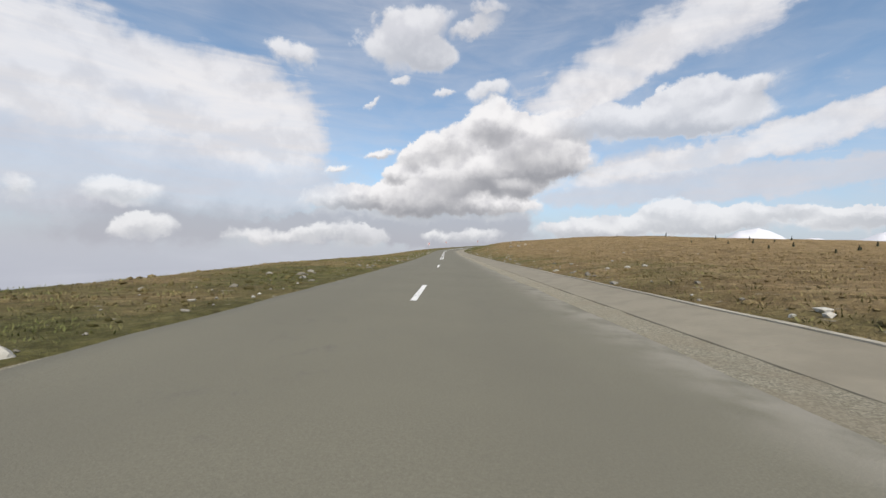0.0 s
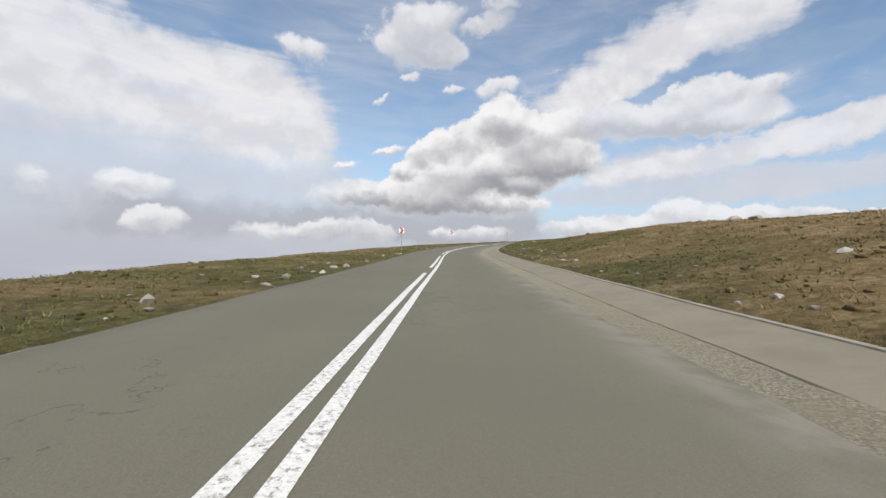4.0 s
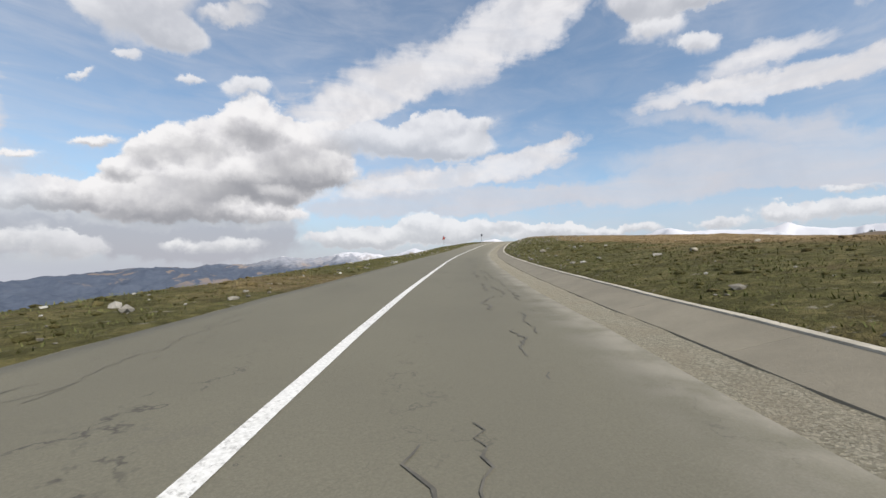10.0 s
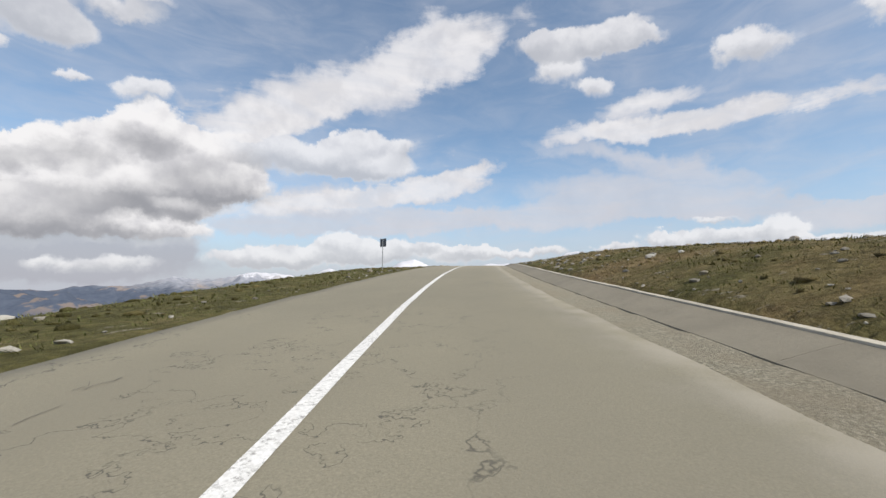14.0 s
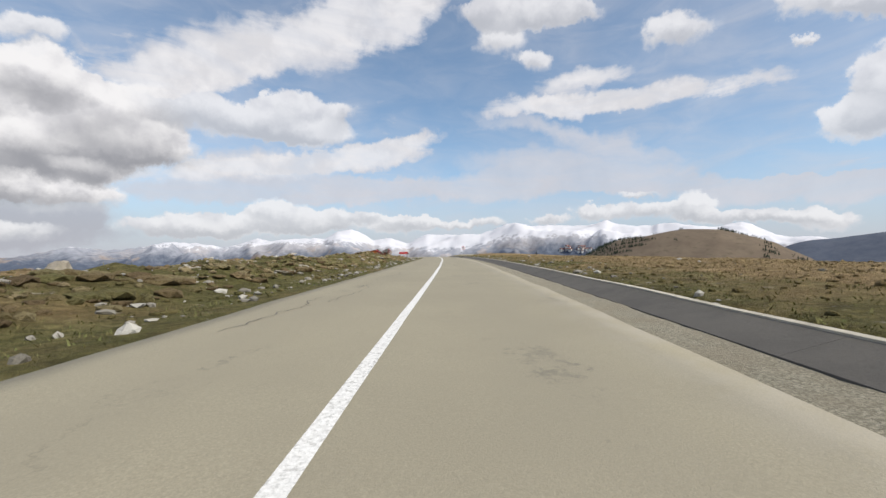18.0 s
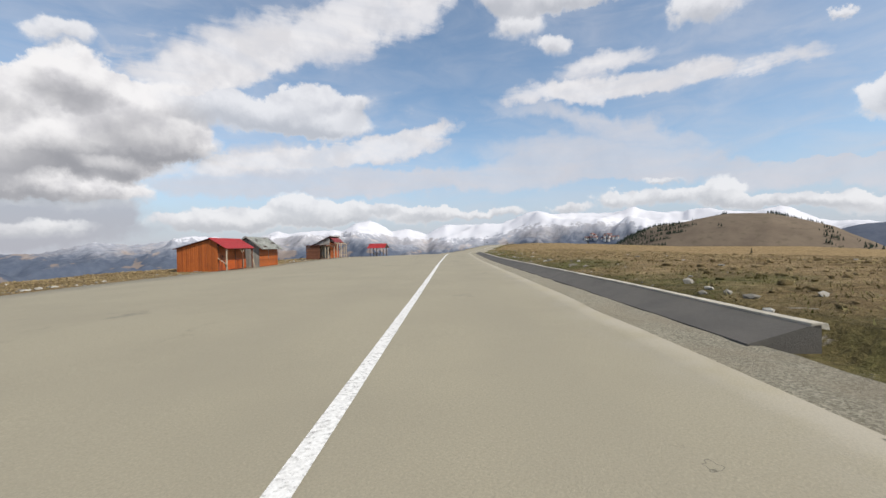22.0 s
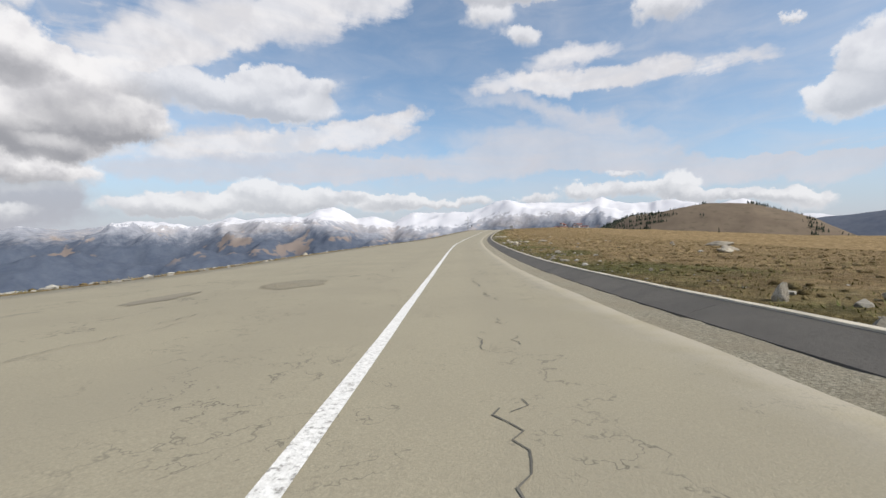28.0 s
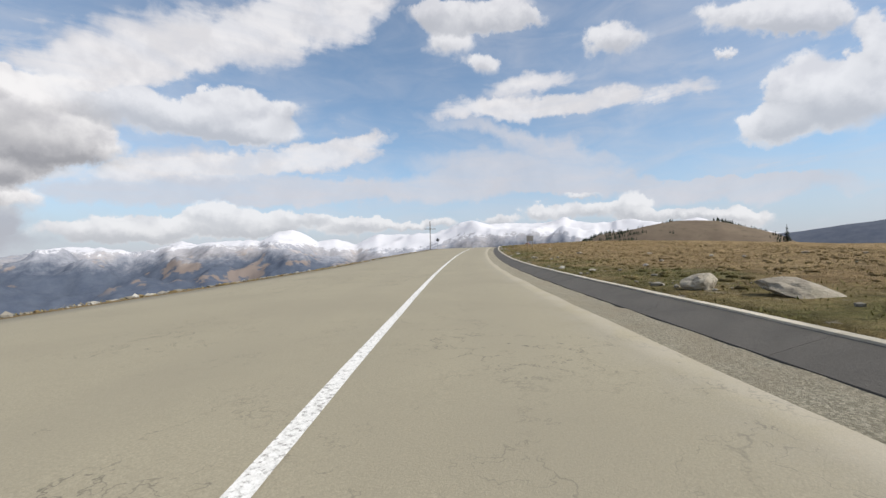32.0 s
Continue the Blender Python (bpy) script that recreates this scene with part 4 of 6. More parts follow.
HILL, HILL_AZ, HILL_R = far_ridge("far_hill", [(60, -3.6), (64.5, -1.2), (67.1, -0.1), (68.4, 0.7), (71, 1.88), (73.4, 2.28), (75.7, 2.65), (78, 2.94), (79, 3.08), (82.8, 2.95), (84.2, 2.5), (86.4, 1.9),
                                               (87.8, 1.35), (89, 0.5), (90.5, -0.4), (95, -3.0), (101, -5)],
                                  1500, 800, 1900, -230, 0.4, hill_mat, "rounded brown grassy hill with scattered conifers")
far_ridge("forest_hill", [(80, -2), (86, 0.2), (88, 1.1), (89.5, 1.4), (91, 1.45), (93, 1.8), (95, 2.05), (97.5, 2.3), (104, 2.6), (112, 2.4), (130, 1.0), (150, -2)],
          3000, 2000, 3500, -280, 0.6, forest_mat, "long haze-tinted blue forested ridge across the valley")

# ---------------------------------------------------------------- building blocks
def part(name, bm, mat, parent, label=""):
    me = bpy.data.meshes.new(name)
    bm.to_mesh(me)
    bm.free()
    me.materials.append(mat)
    ob = new(name, me)
    ob.parent = parent
    return tagged(ob, label)


def box(size, at=(0, 0, 0), turn=(0, 0, 0), bevel=0.0):
    bm = bmesh.new()
    bmesh.ops.create_cube(bm, size=1.0)
    bmesh.ops.scale(bm, vec=size, verts=bm.verts)
    if bevel:
        bmesh.ops.bevel(bm, geom=bm.edges[:], offset=bevel, segments=1, affect="EDGES")
    bmesh.ops.transform(bm, matrix=pose(*at, *turn), verts=bm.verts)
    return bm


def rod(radius, a, b, sides=10, r2=None):
    bm = bmesh.new()
    a, b = Vector(a), Vector(b)
    bmesh.ops.create_cone(bm, cap_ends=True, segments=sides, radius1=radius, radius2=radius if r2 is None else r2, depth=(b - a).length)
    m = Matrix.Translation((a + b) / 2) @ (b - a).to_track_quat("Z", "Y").to_matrix().to_4x4()
    bmesh.ops.transform(bm, matrix=m, verts=bm.verts)
    return bm


def beam(w, h, a, b):
    """A squared timber from a to b."""
    a, b = Vector(a), Vector(b)
    bm = bmesh.new()
    bmesh.ops.create_cube(bm, size=1.0)
    bmesh.ops.scale(bm, vec=(w, h, (b - a).length), verts=bm.verts)
    bmesh.ops.bevel(bm, geom=bm.edges[:], offset=min(w, h) * 0.1, segments=1, affect="EDGES")
    m = Matrix.Translation((a + b) / 2) @ (b - a).to_track_quat("Z", "Y").to_matrix().to_4x4()
    bmesh.ops.transform(bm, matrix=m, verts=bm.verts)
    return bm


def prism(points, depth, at=(0, 0, 0), turn=(0, 0, 0)):
    """A flat outline in x, z drawn out by depth along y."""
    bm = bmesh.new()
    v = [bm.verts.new((x, -depth / 2, z)) for x, z in points]
    f = bm.faces.new(v)
    r = bmesh.ops.extrude_face_region(bm, geom=[f])
    bmesh.ops.translate(bm, vec=(0, depth, 0), verts=[g for g in r["geom"] if isinstance(g, bmesh.types.BMVert)])
    bmesh.ops.recalc_face_normals(bm, faces=bm.faces[:])
    bmesh.ops.transform(bm, matrix=pose(*at, *turn), verts=bm.verts)
    return bm


def stand(s, d, turn=0.0, sink=0.0, z=None):
    """A pose on the ground at s, d; local x runs along the road, local y to its left."""
    p, a = frame_at(s)
    x, y = p.x + math.cos(a) * d, p.y - math.sin(a) * d
    h = ground_z(s, d) if z is None else p.z + z
    return pose(x, y, h - sink, 0, 0, 90 - math.degrees(a) + turn)


# ---------------------------------------------------------------- road signs
def chevron_sign(s, d, facing, lean, label, height=2.3, size=0.6):
    """facing 180: the red arrow shows to those who come along the road; 0: its back does."""
    ob = tagged(new("chevron_sign"), label, "road sign", "bend signs")
    part("post", rod(0.03, (0, 0, -0.3), (0, 0, height), 12), galvanised, ob, "thin galvanised steel post")
    zc = height - size / 2
    board = part("board", box((0.022, size, size), (0.045, 0, zc), bevel=0.006), sign_back, ob, "square sign plate with a dark grey back")
    part("face", box((0.004, size * 0.97, size * 0.97), (0.060, 0, zc)), sign_white, board, "white sheeting")
    w, h = size * 0.36, size * 0.485
    pts = [(-w, h), (w * 0.15, h), (w, 0), (w * 0.15, -h), (-w, -h), (-w * 0.12, 0)]
    part("chevron", prism(pts, 0.004, (0.0645, 0, zc), (0, 0, 90)), sign_red, board, "red chevron arrow")
    for z in (zc - 0.17, zc + 0.17):
        part("clamp", box((0.03, 0.09, 0.035), (0.025, 0, z), bevel=0.004), galvanised, ob)
    ob.matrix_world = stand(s, d, facing) @ pose(0, 0, 0, lean[0], lean[1], 0)
    return ob


chevron_sign(129.0, -5.2, 180 + 8, (1, 1), "white bend sign with a red chevron on a thin steel post", 2.5)
chevron_sign(166.5, -6.1, 180 - 4, (1, -1), "white bend sign with a red chevron on a thin steel post", 2.7)
chevron_sign(198.6, -4.8, 180 - 2, (-1, 1), "white bend sign with a red chevron standing in the verge", 2.65)
chevron_sign(280.7, -5.3, 180 - 18, (-2, 1), "leaning white bend sign with a red chevron beside the verge", 2.15)
chevron_sign(324.55, -5.28, -28, (0, 0.5), "bend sign showing its dark grey back on a steel post", 2.3)


def glyphs(text, size, depth):
    cu = bpy.data.curves.new("numerals", "FONT")
    cu.body, cu.size, cu.extrude, cu.align_x, cu.align_y = text, size, depth, "CENTER", "CENTER"
    cu.offset = 0.008
    tmp = bpy.data.objects.new("numerals", cu)
    scene.collection.objects.link(tmp)
    me = bpy.data.meshes.new_from_object(tmp.evaluated_get(bpy.context.evaluated_depsgraph_get()))
    bpy.data.objects.remove(tmp)
    return me


def disc(radius, depth, at, sides=40):
    bm = bmesh.new()
    bmesh.ops.create_cone(bm, cap_ends=True, segments=sides, radius1=radius, radius2=radius, depth=depth)
    bmesh.ops.transform(bm, matrix=pose(*at, 0, 90, 0), verts=bm.verts)
    return bm


limit = tagged(new("speed_limit_sign"), "round white speed limit sign reading 30 with a red rim", "road sign")
part("post", rod(0.03, (0, 0, -0.3), (0, 0, 2.34), 12), galvanised, limit, "thin galvanised steel post")
plate = part("plate", disc(0.30, 0.02, (0.045, 0, 2.06)), sign_red, limit, "round red-rimmed plate")
part("face", disc(0.235, 0.006, (0.057, 0, 2.06)), sign_white, plate, "white inner disc")
num = glyphs("30", 0.33, 0.002)
num.materials.append(sign_black)
n30 = new("numerals", num)
n30.parent = plate
n30.matrix_local = pose(0.0625, 0, 2.055) @ pose(0, 0, 0, 90, 0, 90) @ Matrix.Diagonal((0.9, 1.0, 1.0, 1.0))
part("clamp", box((0.03, 0.09, 0.035), (0.025, 0, 1.95), bevel=0.004), galvanised, limit)
limit.matrix_world = stand(461.3, 4.72, 180 - 3) @ pose(0, 0, 0, 0, -1, 0)


# ---------------------------------------------------------------- market huts
def planks(parent, n, length, width, origin, along, across, mat, name="plank", gap=0.012, thick=0.022, seed=0):
    """n boards side by side in one plane: each runs along, the next lies across."""
    rnd = random.Random(seed)
    o, u, v = Vector(origin), Vector(along).normalized(), Vector(across).normalized()
    w = u.cross(v)
    m = Matrix((u, v, w)).transposed().to_4x4()
    me = bpy.data.meshes.new(name)
    bm = box((length, width - gap, thick), bevel=0.004)
    bm.to_mesh(me)
    bm.free()
    me.materials.append(mat)
    for i in range(n):
        ob = new(name, me)
        ob.parent = parent
        c = o + u * (length / 2) + v * (width * (i + 0.5)) + w * rnd.uniform(-0.004, 0.004)
        ob.matrix_local = Matrix.Translation(c) @ m @ pose(0, 0, 0, 0, 0, rnd.uniform(-0.25, 0.25))


def gable_wall(parent, x, y0, y1, ridge_y, eave0, eave1, ridge, mat, width=0.16, out=1, seed=0):
    """Upright boards closing a gable at x, from y0 to y1, under two roof slopes; each cut to its length."""
    rnd = random.Random(seed)
    k = max(1, round(abs(y1 - y0) / width))
    for i in range(k):
        a, b = y0 + (y1 - y0) * i / k, y0 + (y1 - y0) * (i + 1) / k
        mid = (a + b) / 2
        t = (mid - y0) / (ridge_y - y0) if (mid - ridge_y) * (y1 - y0) < 0 else (y1 - mid) / (y1 - ridge_y)
        e = eave0 if (mid - ridge_y) * (y1 - y0) < 0 else eave1
        h = e + (ridge - e) * t - 0.02
        part("plank", box((0.022, abs(b - a) - 0.012, h), (x + rnd.uniform(-0.004, 0.004), mid, h / 2), bevel=0.004), mat, parent)


def roof_sheet(parent, x0, x1, y0, z0, y1, z1, mat, name="roof_sheet", waves=0, thick=0.03):
    """A roof plane from (y0, z0) at the eave to (y1, z1) at the ridge, ribbed along the slope."""
    bm = bmesh.new()
    k = waves * 4 if waves else 1
    top, low = [], []
    for i in range(k + 1):
        x = x0 + (x1 - x0) * i / k
        b = 0.018 * (1 if i % 4 in (1, 2) else 0) if waves else 0
        top.append((bm.verts.new((x, y0, z0 + b)), bm.verts.new((x, y1, z1 + b))))
        low.append((bm.verts.new((x, y0, z0 + b - thick)), bm.verts.new((x, y1, z1 + b - thick))))
    for i in range(k):
        (a, b), (c, d) = top[i], top[i + 1]
        (e, f), (g, h) = low[i], low[i + 1]
        for q in ((a, c, d, b), (e, f, h, g), (a, e, g, c), (b, d, h, f)):
            bm.faces.new(q)
    for i in (0, k):
        (a, b), (e, f) = top[i], low[i]
        bm.faces.new((a, b, f, e))
    bmesh.ops.recalc_face_normals(bm, faces=bm.faces[:])
    return part(name, bm, mat, parent)


def set_down(ob, s, d, turn=0.0):
    ob.matrix_world = stand(s, d, turn, 0.05)


# local frame of a hut: x along the road, y to the left (away from the road), front at y = 0
def orange_hut():
    ob = tagged(new("market_hut"), "orange-stained wooden market hut with a red sheet roof and front awning", "hut", "market huts")
    L, D, front, back, ridge = 4.7, 3.0, 2.1, 1.75, 2.45
    planks(ob, 12, L, 0.155, (0, 0.02, 0.05), (1, 0, 0), (0, 0, 1), wood_orange, seed=1)
    planks(ob, 11, L, 0.155, (0, D, 0.05), (1, 0, 0), (0, 0, 1), wood_orange, seed=2)
    gable_wall(ob, 0.0, 0.03, D, 0.5, front, back, ridge, wood_orange, seed=3)
    gable_wall(ob, L, 0.03, D, 0.5, front, back, ridge, wood_orange, seed=4)
    part("floor", box((L, D, 0.08), (L / 2, D / 2, 0.03)), wood_brown, ob)
    roof_sheet(ob, -0.2, L + 0.15, -0.75, 1.72, 0.5, ridge + 0.05, roof_red, "red_roof_sheet", 22)
    roof_sheet(ob, -0.2, L + 0.15, D + 0.2, back - 0.02, 0.51, ridge + 0.045, roof_maroon, "back_roof_sheet", 22)
    part("ridge_cap", rod(0.05, (-0.2, 0.5, ridge + 0.04), (L + 0.15, 0.5, ridge + 0.04), 8), roof_red, ob)
    for x in (0.12, 2.75, L - 0.15):
        part("awning_post", beam(0.09, 0.09, (x, -0.6, 0), (x, -0.6, 1.74)), wood_pale if x < 1 else wood_brown, ob)
        part("corner_post", beam(0.08, 0.08, (x, 0.0, 0), (x, 0.0, front)), wood_brown, ob)
    part("awning_beam", beam(0.08, 0.1, (-0.1, -0.6, 1.70), (L, -0.6, 1.70)), wood_brown, ob)
    part("brace", beam(0.07, 0.05, (0.05, -0.72, 0.45), (0.05, 0.5, 1.35)), wood_pale, ob, "pale diagonal prop")
    part("brace", beam(0.07, 0.05, (0.12, -0.6, 0.1), (0.6, -0.05, 1.2)), wood_brown, ob)
    part("brace", beam(0.07, 0.05, (2.75, -0.6, 1.35), (3.1, -0.6, 1.68)), wood_pale, ob)
    part("brace", beam(0.08, 0.06, (L + 0.1, -0.75, 0.0), (L - 0.15, -0.5, 1.35)), wood_pale, ob, "pale leaning prop")
    for x in (1.42, 3.72):
        part("counter", box((2.5 if x < 2 else 1.85, 0.06, 0.8), (x, -0.02, 0.45), bevel=0.01), wood_red, ob, "bright orange counter panel")
    part("counter_strip", box((0.06, 0.03, 0.7), (4.1, -0.07, 0.45)), wood_pale, ob)
    part("brace", beam(0.07, 0.05, (2.75, -0.6, 1.35), (2.4, -0.6, 1.68)), wood_pale, ob)
    return ob


def grey_hut():
    ob = tagged(new("market_hut"), "weathered wooden hut with broken grey shingles and orange front boards", "hut", "market huts")
    L, D, front, back, ridge = 4.1, 2.2, 1.95, 1.95, 2.85
    planks(ob, 12, L, 0.16, (0, 0.02, 0.05), (1, 0, 0), (0, 0, 1), wood_orange, seed=11)
    planks(ob, 12, L, 0.16, (0, D, 0.05), (1, 0, 0), (0, 0, 1), wood_grey, seed=12)
    gable_wall(ob, 0.0, 0.03, D, D / 2, front, back, ridge, wood_grey, seed=13)
    gable_wall(ob, L, 0.03, D, D / 2, front, back, ridge, wood_grey, seed=14)
    part("floor", box((L, D, 0.08), (L / 2, D / 2, 0.03)), wood_brown, ob)
    part("door_frame", beam(0.05, 0.03, (1.9, -0.01, 0.9), (1.9, -0.01, 1.9)), wood_grey, ob)
    part("corner_board", beam(0.14, 0.03, (L - 0.35, -0.012, 0.05), (L - 0.35, -0.012, 1.95)), wood_orange, ob)
    rnd = random.Random(5)
    for side in (0, 1):
        y0, y1 = (-0.45, D / 2) if side == 0 else (D + 0.45, D / 2)
        part("roof_boarding", box((L + 0.5, 1e-9 + math.hypot(y1 - y0, ridge - 1.72), 0.02),
             (L / 2, (y0 + y1) / 2, (1.72 + ridge) / 2), (math.degrees(math.atan2(ridge - 1.72, y1 - y0)), 0, 0)), wood_dark, ob)
        rows, cols = 7, 12
        for r in range(rows):
            for c in range(cols):
                if rnd.random() < (0.24 if r > 1 else 0.1):
                    continue
                t = (r + 0.45) / rows
                y, z = y0 + (y1 - y0) * t, 1.72 + (ridge - 1.72) * t
                x = -0.25 + (L + 0.5) * (c + 0.5) / cols
                tilt = math.degrees(math.atan2(ridge - 1.72, y1 - y0)) + (-4 if side == 0 else 4)
                part("shingle", box(((L + 0.5) / cols * rnd.uniform(0.85, 0.98), 0.34, 0.022), (x, y, z + 0.035),
                                    (tilt + rnd.uniform(-2, 2), rnd.uniform(-2, 2), rnd.uniform(-3, 3))), roof_grey, ob)
    part("verge_board", beam(0.03, 0.12, (-0.28, -0.45, 1.74), (-0.28, D / 2, ridge + 0.04)), wood_grey, ob)
    part("verge_board", beam(0.03, 0.12, (-0.28, D + 0.45, 1.74), (-0.28, D / 2, ridge + 0.04)), wood_grey, ob)
    return ob


def small_kiosk():
    ob = tagged(new("market_kiosk"), "small brown timber kiosk with a steep maroon gabled roof", "kiosk", "market huts")
    L, D, eave, ridge = 1.5, 1.5, 1.45, 2.3
    for x in (0.05, L - 0.05):
        for y in (0.05, D - 0.05):
            part("post", beam(0.1, 0.1, (x, y, 0), (x, y, eave)), wood_pale if x < 1 else wood_brown, ob)
    planks(ob, 9, L, 0.155, (0, D, 0.03), (1, 0, 0), (0, 0, 1), wood_dark, seed=21)
    planks(ob, 6, L, 0.155, (0, 0, 0.03), (1, 0, 0), (0, 0, 1), wood_brown, seed=22)
    planks(ob, 6, D, 0.155, (0, 0, 0.03), (0, 1, 0), (0, 0, 1), wood_brown, seed=23)
    planks(ob, 9, D, 0.155, (L, 0, 0.03), (0, 1, 0), (0, 0, 1), wood_dark, seed=25)
    part("counter", box((0.28, D, 0.05), (0.0, D / 2, 0.96), bevel=0.01), wood_brown, ob)
    part("door_panel", box((0.5, 0.04, 1.05), (0.32, D + 0.05, 0.56), bevel=0.008), wood_pale, ob, "pale bare board beside the opening")
    for y0, y1 in ((-0.28, D / 2), (D + 0.28, D / 2)):
        roof_sheet(ob, -0.3, L + 0.3, y0, eave - 0.1, y1, ridge, roof_maroon, "roof_slope", 8)
    for x in (-0.31, L + 0.31):
        for y0 in (-0.28, D + 0.28):
            part("verge_board", beam(0.03, 0.12, (x, y0, eave - 0.12), (x, D / 2, ridge)), wood_pale, ob)
    part("tie_beam", beam(0.07, 0.08, (0.0, 0, eave - 0.04), (0.0, D, eave - 0.04)), wood_brown, ob)
    gable_wall(ob, L - 0.02, 0.0, D, D / 2, eave, eave, ridge - 0.02, wood_dark, seed=24)
    return ob


def long_hut():
    ob = tagged(new("market_hut"), "long brown plank hut with open porch and red-roofed middle", "hut", "market huts")
    # low wing, open towards the road
    L1, D, z1 = 4.4, 1.9, 2.0
    planks(ob, 12, D, 0.16, (0, 0, 0.03), (0, 1, 0), (0, 0, 1), wood_brown, seed=31)
    planks(ob, 12, L1, 0.16, (0, D, 0.03), (1, 0, 0), (0, 0, 1), wood_brown, seed=32)
    planks(ob, 12, 1.5, 0.16, (2.9, 0.9, 0.03), (1, 0, 0), (0, 0, 1), wood_grey, seed=33)
    part("back_panel", box((2.8, 0.03, 1.9), (1.5, 1.2, 0.97)), wood_dark, ob, "dark red-brown inner panel")
    roof_sheet(ob, -0.2, L1 + 0.1, -0.9, z1 - 0.02, D + 0.2, z1 - 0.06, roof_maroon, "low_roof", 14)
    part("eave_board", box((L1 + 0.2, 0.04, 0.16), (L1 / 2 - 0.05, -0.88, z1 - 0.08)), wood_brown, ob)
    for x in (0.1, 1.3, 4.1):
        part("porch_post", beam(0.12, 0.12, (x, -0.7, 0), (x, -0.7, z1 - 0.1)), wood_pale, ob)
    part("porch_post", beam(0.11, 0.11, (2.8, 0.7, 0), (2.8, 0.7, z1 - 0.05)), wood_pale, ob)
    for x, k in ((1.3, 1), (4.1, -1)):
        part("porch_brace", beam(0.08, 0.08, (x, -0.7, 1.4), (x + 0.5 * k, -0.7, z1 - 0.1)), wood_pale, ob)
    part("prop", beam(0.08, 0.08, (0.5, -0.6, 0.0), (0.15, -0.6, 1.1)), wood_pale, ob)
    part("prop", beam(0.08, 0.08, (3.2, 0.6, 0.0), (2.8, 0.7, 0.8)), wood_pale, ob)
    # raised middle
    x0, x1, zf, zr = 4.4, 8.8, 2.25, 3.15
    planks(ob, 14, x1 - x0 - 1.3, 0.16, (x0 + 1.3, 0.0, 0.03), (1, 0, 0), (0, 0, 1), wood_red, seed=34)
    planks(ob, 14, 1.3, 0.16, (x0, 0.0, 0.03), (1, 0, 0), (0, 0, 1), wood_orange, seed=35)
    planks(ob, 13, x1 - x0, 0.16, (x0, D + 0.4, 0.03), (1, 0, 0), (0, 0, 1), wood_brown, seed=36)
    gable_wall(ob, x0, 0.02, D + 0.4, 0.5, 2.9, 2.0, zr, wood_grey, seed=37)
    gable_wall(ob, x1, 0.02, D + 0.4, 0.5, 2.9, 2.0, zr, wood_grey, seed=38)
    roof_sheet(ob, x0 - 0.3, x1 + 0.3, D + 0.8, 1.95, -0.1, zr + 0.12, roof_maroon, "main_roof", 12)
    roof_sheet(ob, x0 + 0.1, x1 + 0.2, -0.75, zf + 0.12, -0.05, zr - 0.12, roof_dull_red, "red_skirt_roof", 16)
    part("ridge_board", box((x1 - x0 + 0.6, 0.12, 0.1), ((x0 + x1) / 2, -0.12, zr + 0.12)), wood_grey, ob)
    part("porch_beam", beam(0.12, 0.14, (x0 - 0.2, -0.8, zf), (x1 + 1.1, -0.8, zf - 0.05)), wood_pale, ob)
    for x in (x0 + 0.9, x1 - 1.5):
        part("porch_post", beam(0.12, 0.12, (x, -0.8, 0), (x, -0.8, zf)), wood_pale, ob)
        part("porch_brace", beam(0.08, 0.08, (x, -0.8, 1.65), (x + 0.5, -0.8, zf)), wood_pale, ob)
    for x in (x0 + 0.6, x0 + 2.4, x1 - 0.4):
        part("rafter", beam(0.06, 0.1, (x, -0.95, zf + 0.05), (x, 0.1, zf + 0.12)), wood_brown, ob)
    # open frame at the far end
    for x in (x1 + 0.9, x1 + 2.1):
        part("rail_post", beam(0.1, 0.1, (x, -0.6, 0), (x, -0.6, 2.2)), wood_pale, ob)
        part("rail_post", beam(0.1, 0.1, (x, 1.6, 0), (x, 1.6, 1.8)), wood_pale, ob)
    for z in (0.5, 1.0, 1.55, 2.05):
        part("rail", beam(0.05, 0.09, (x1 + 0.1, 1.6, z * 0.85), (x1 + 2.2, 1.6, z * 0.85)), wood_pale, ob)
        part("rail", beam(0.05, 0.09, (x1 + 2.1, -0.6, z), (x1 + 2.1, 1.6, z * 0.85)), wood_pale, ob)
    part("floor", box((x1, D, 0.06), (x1 / 2, D / 2, 0.02)), wood_brown, ob)
    return ob


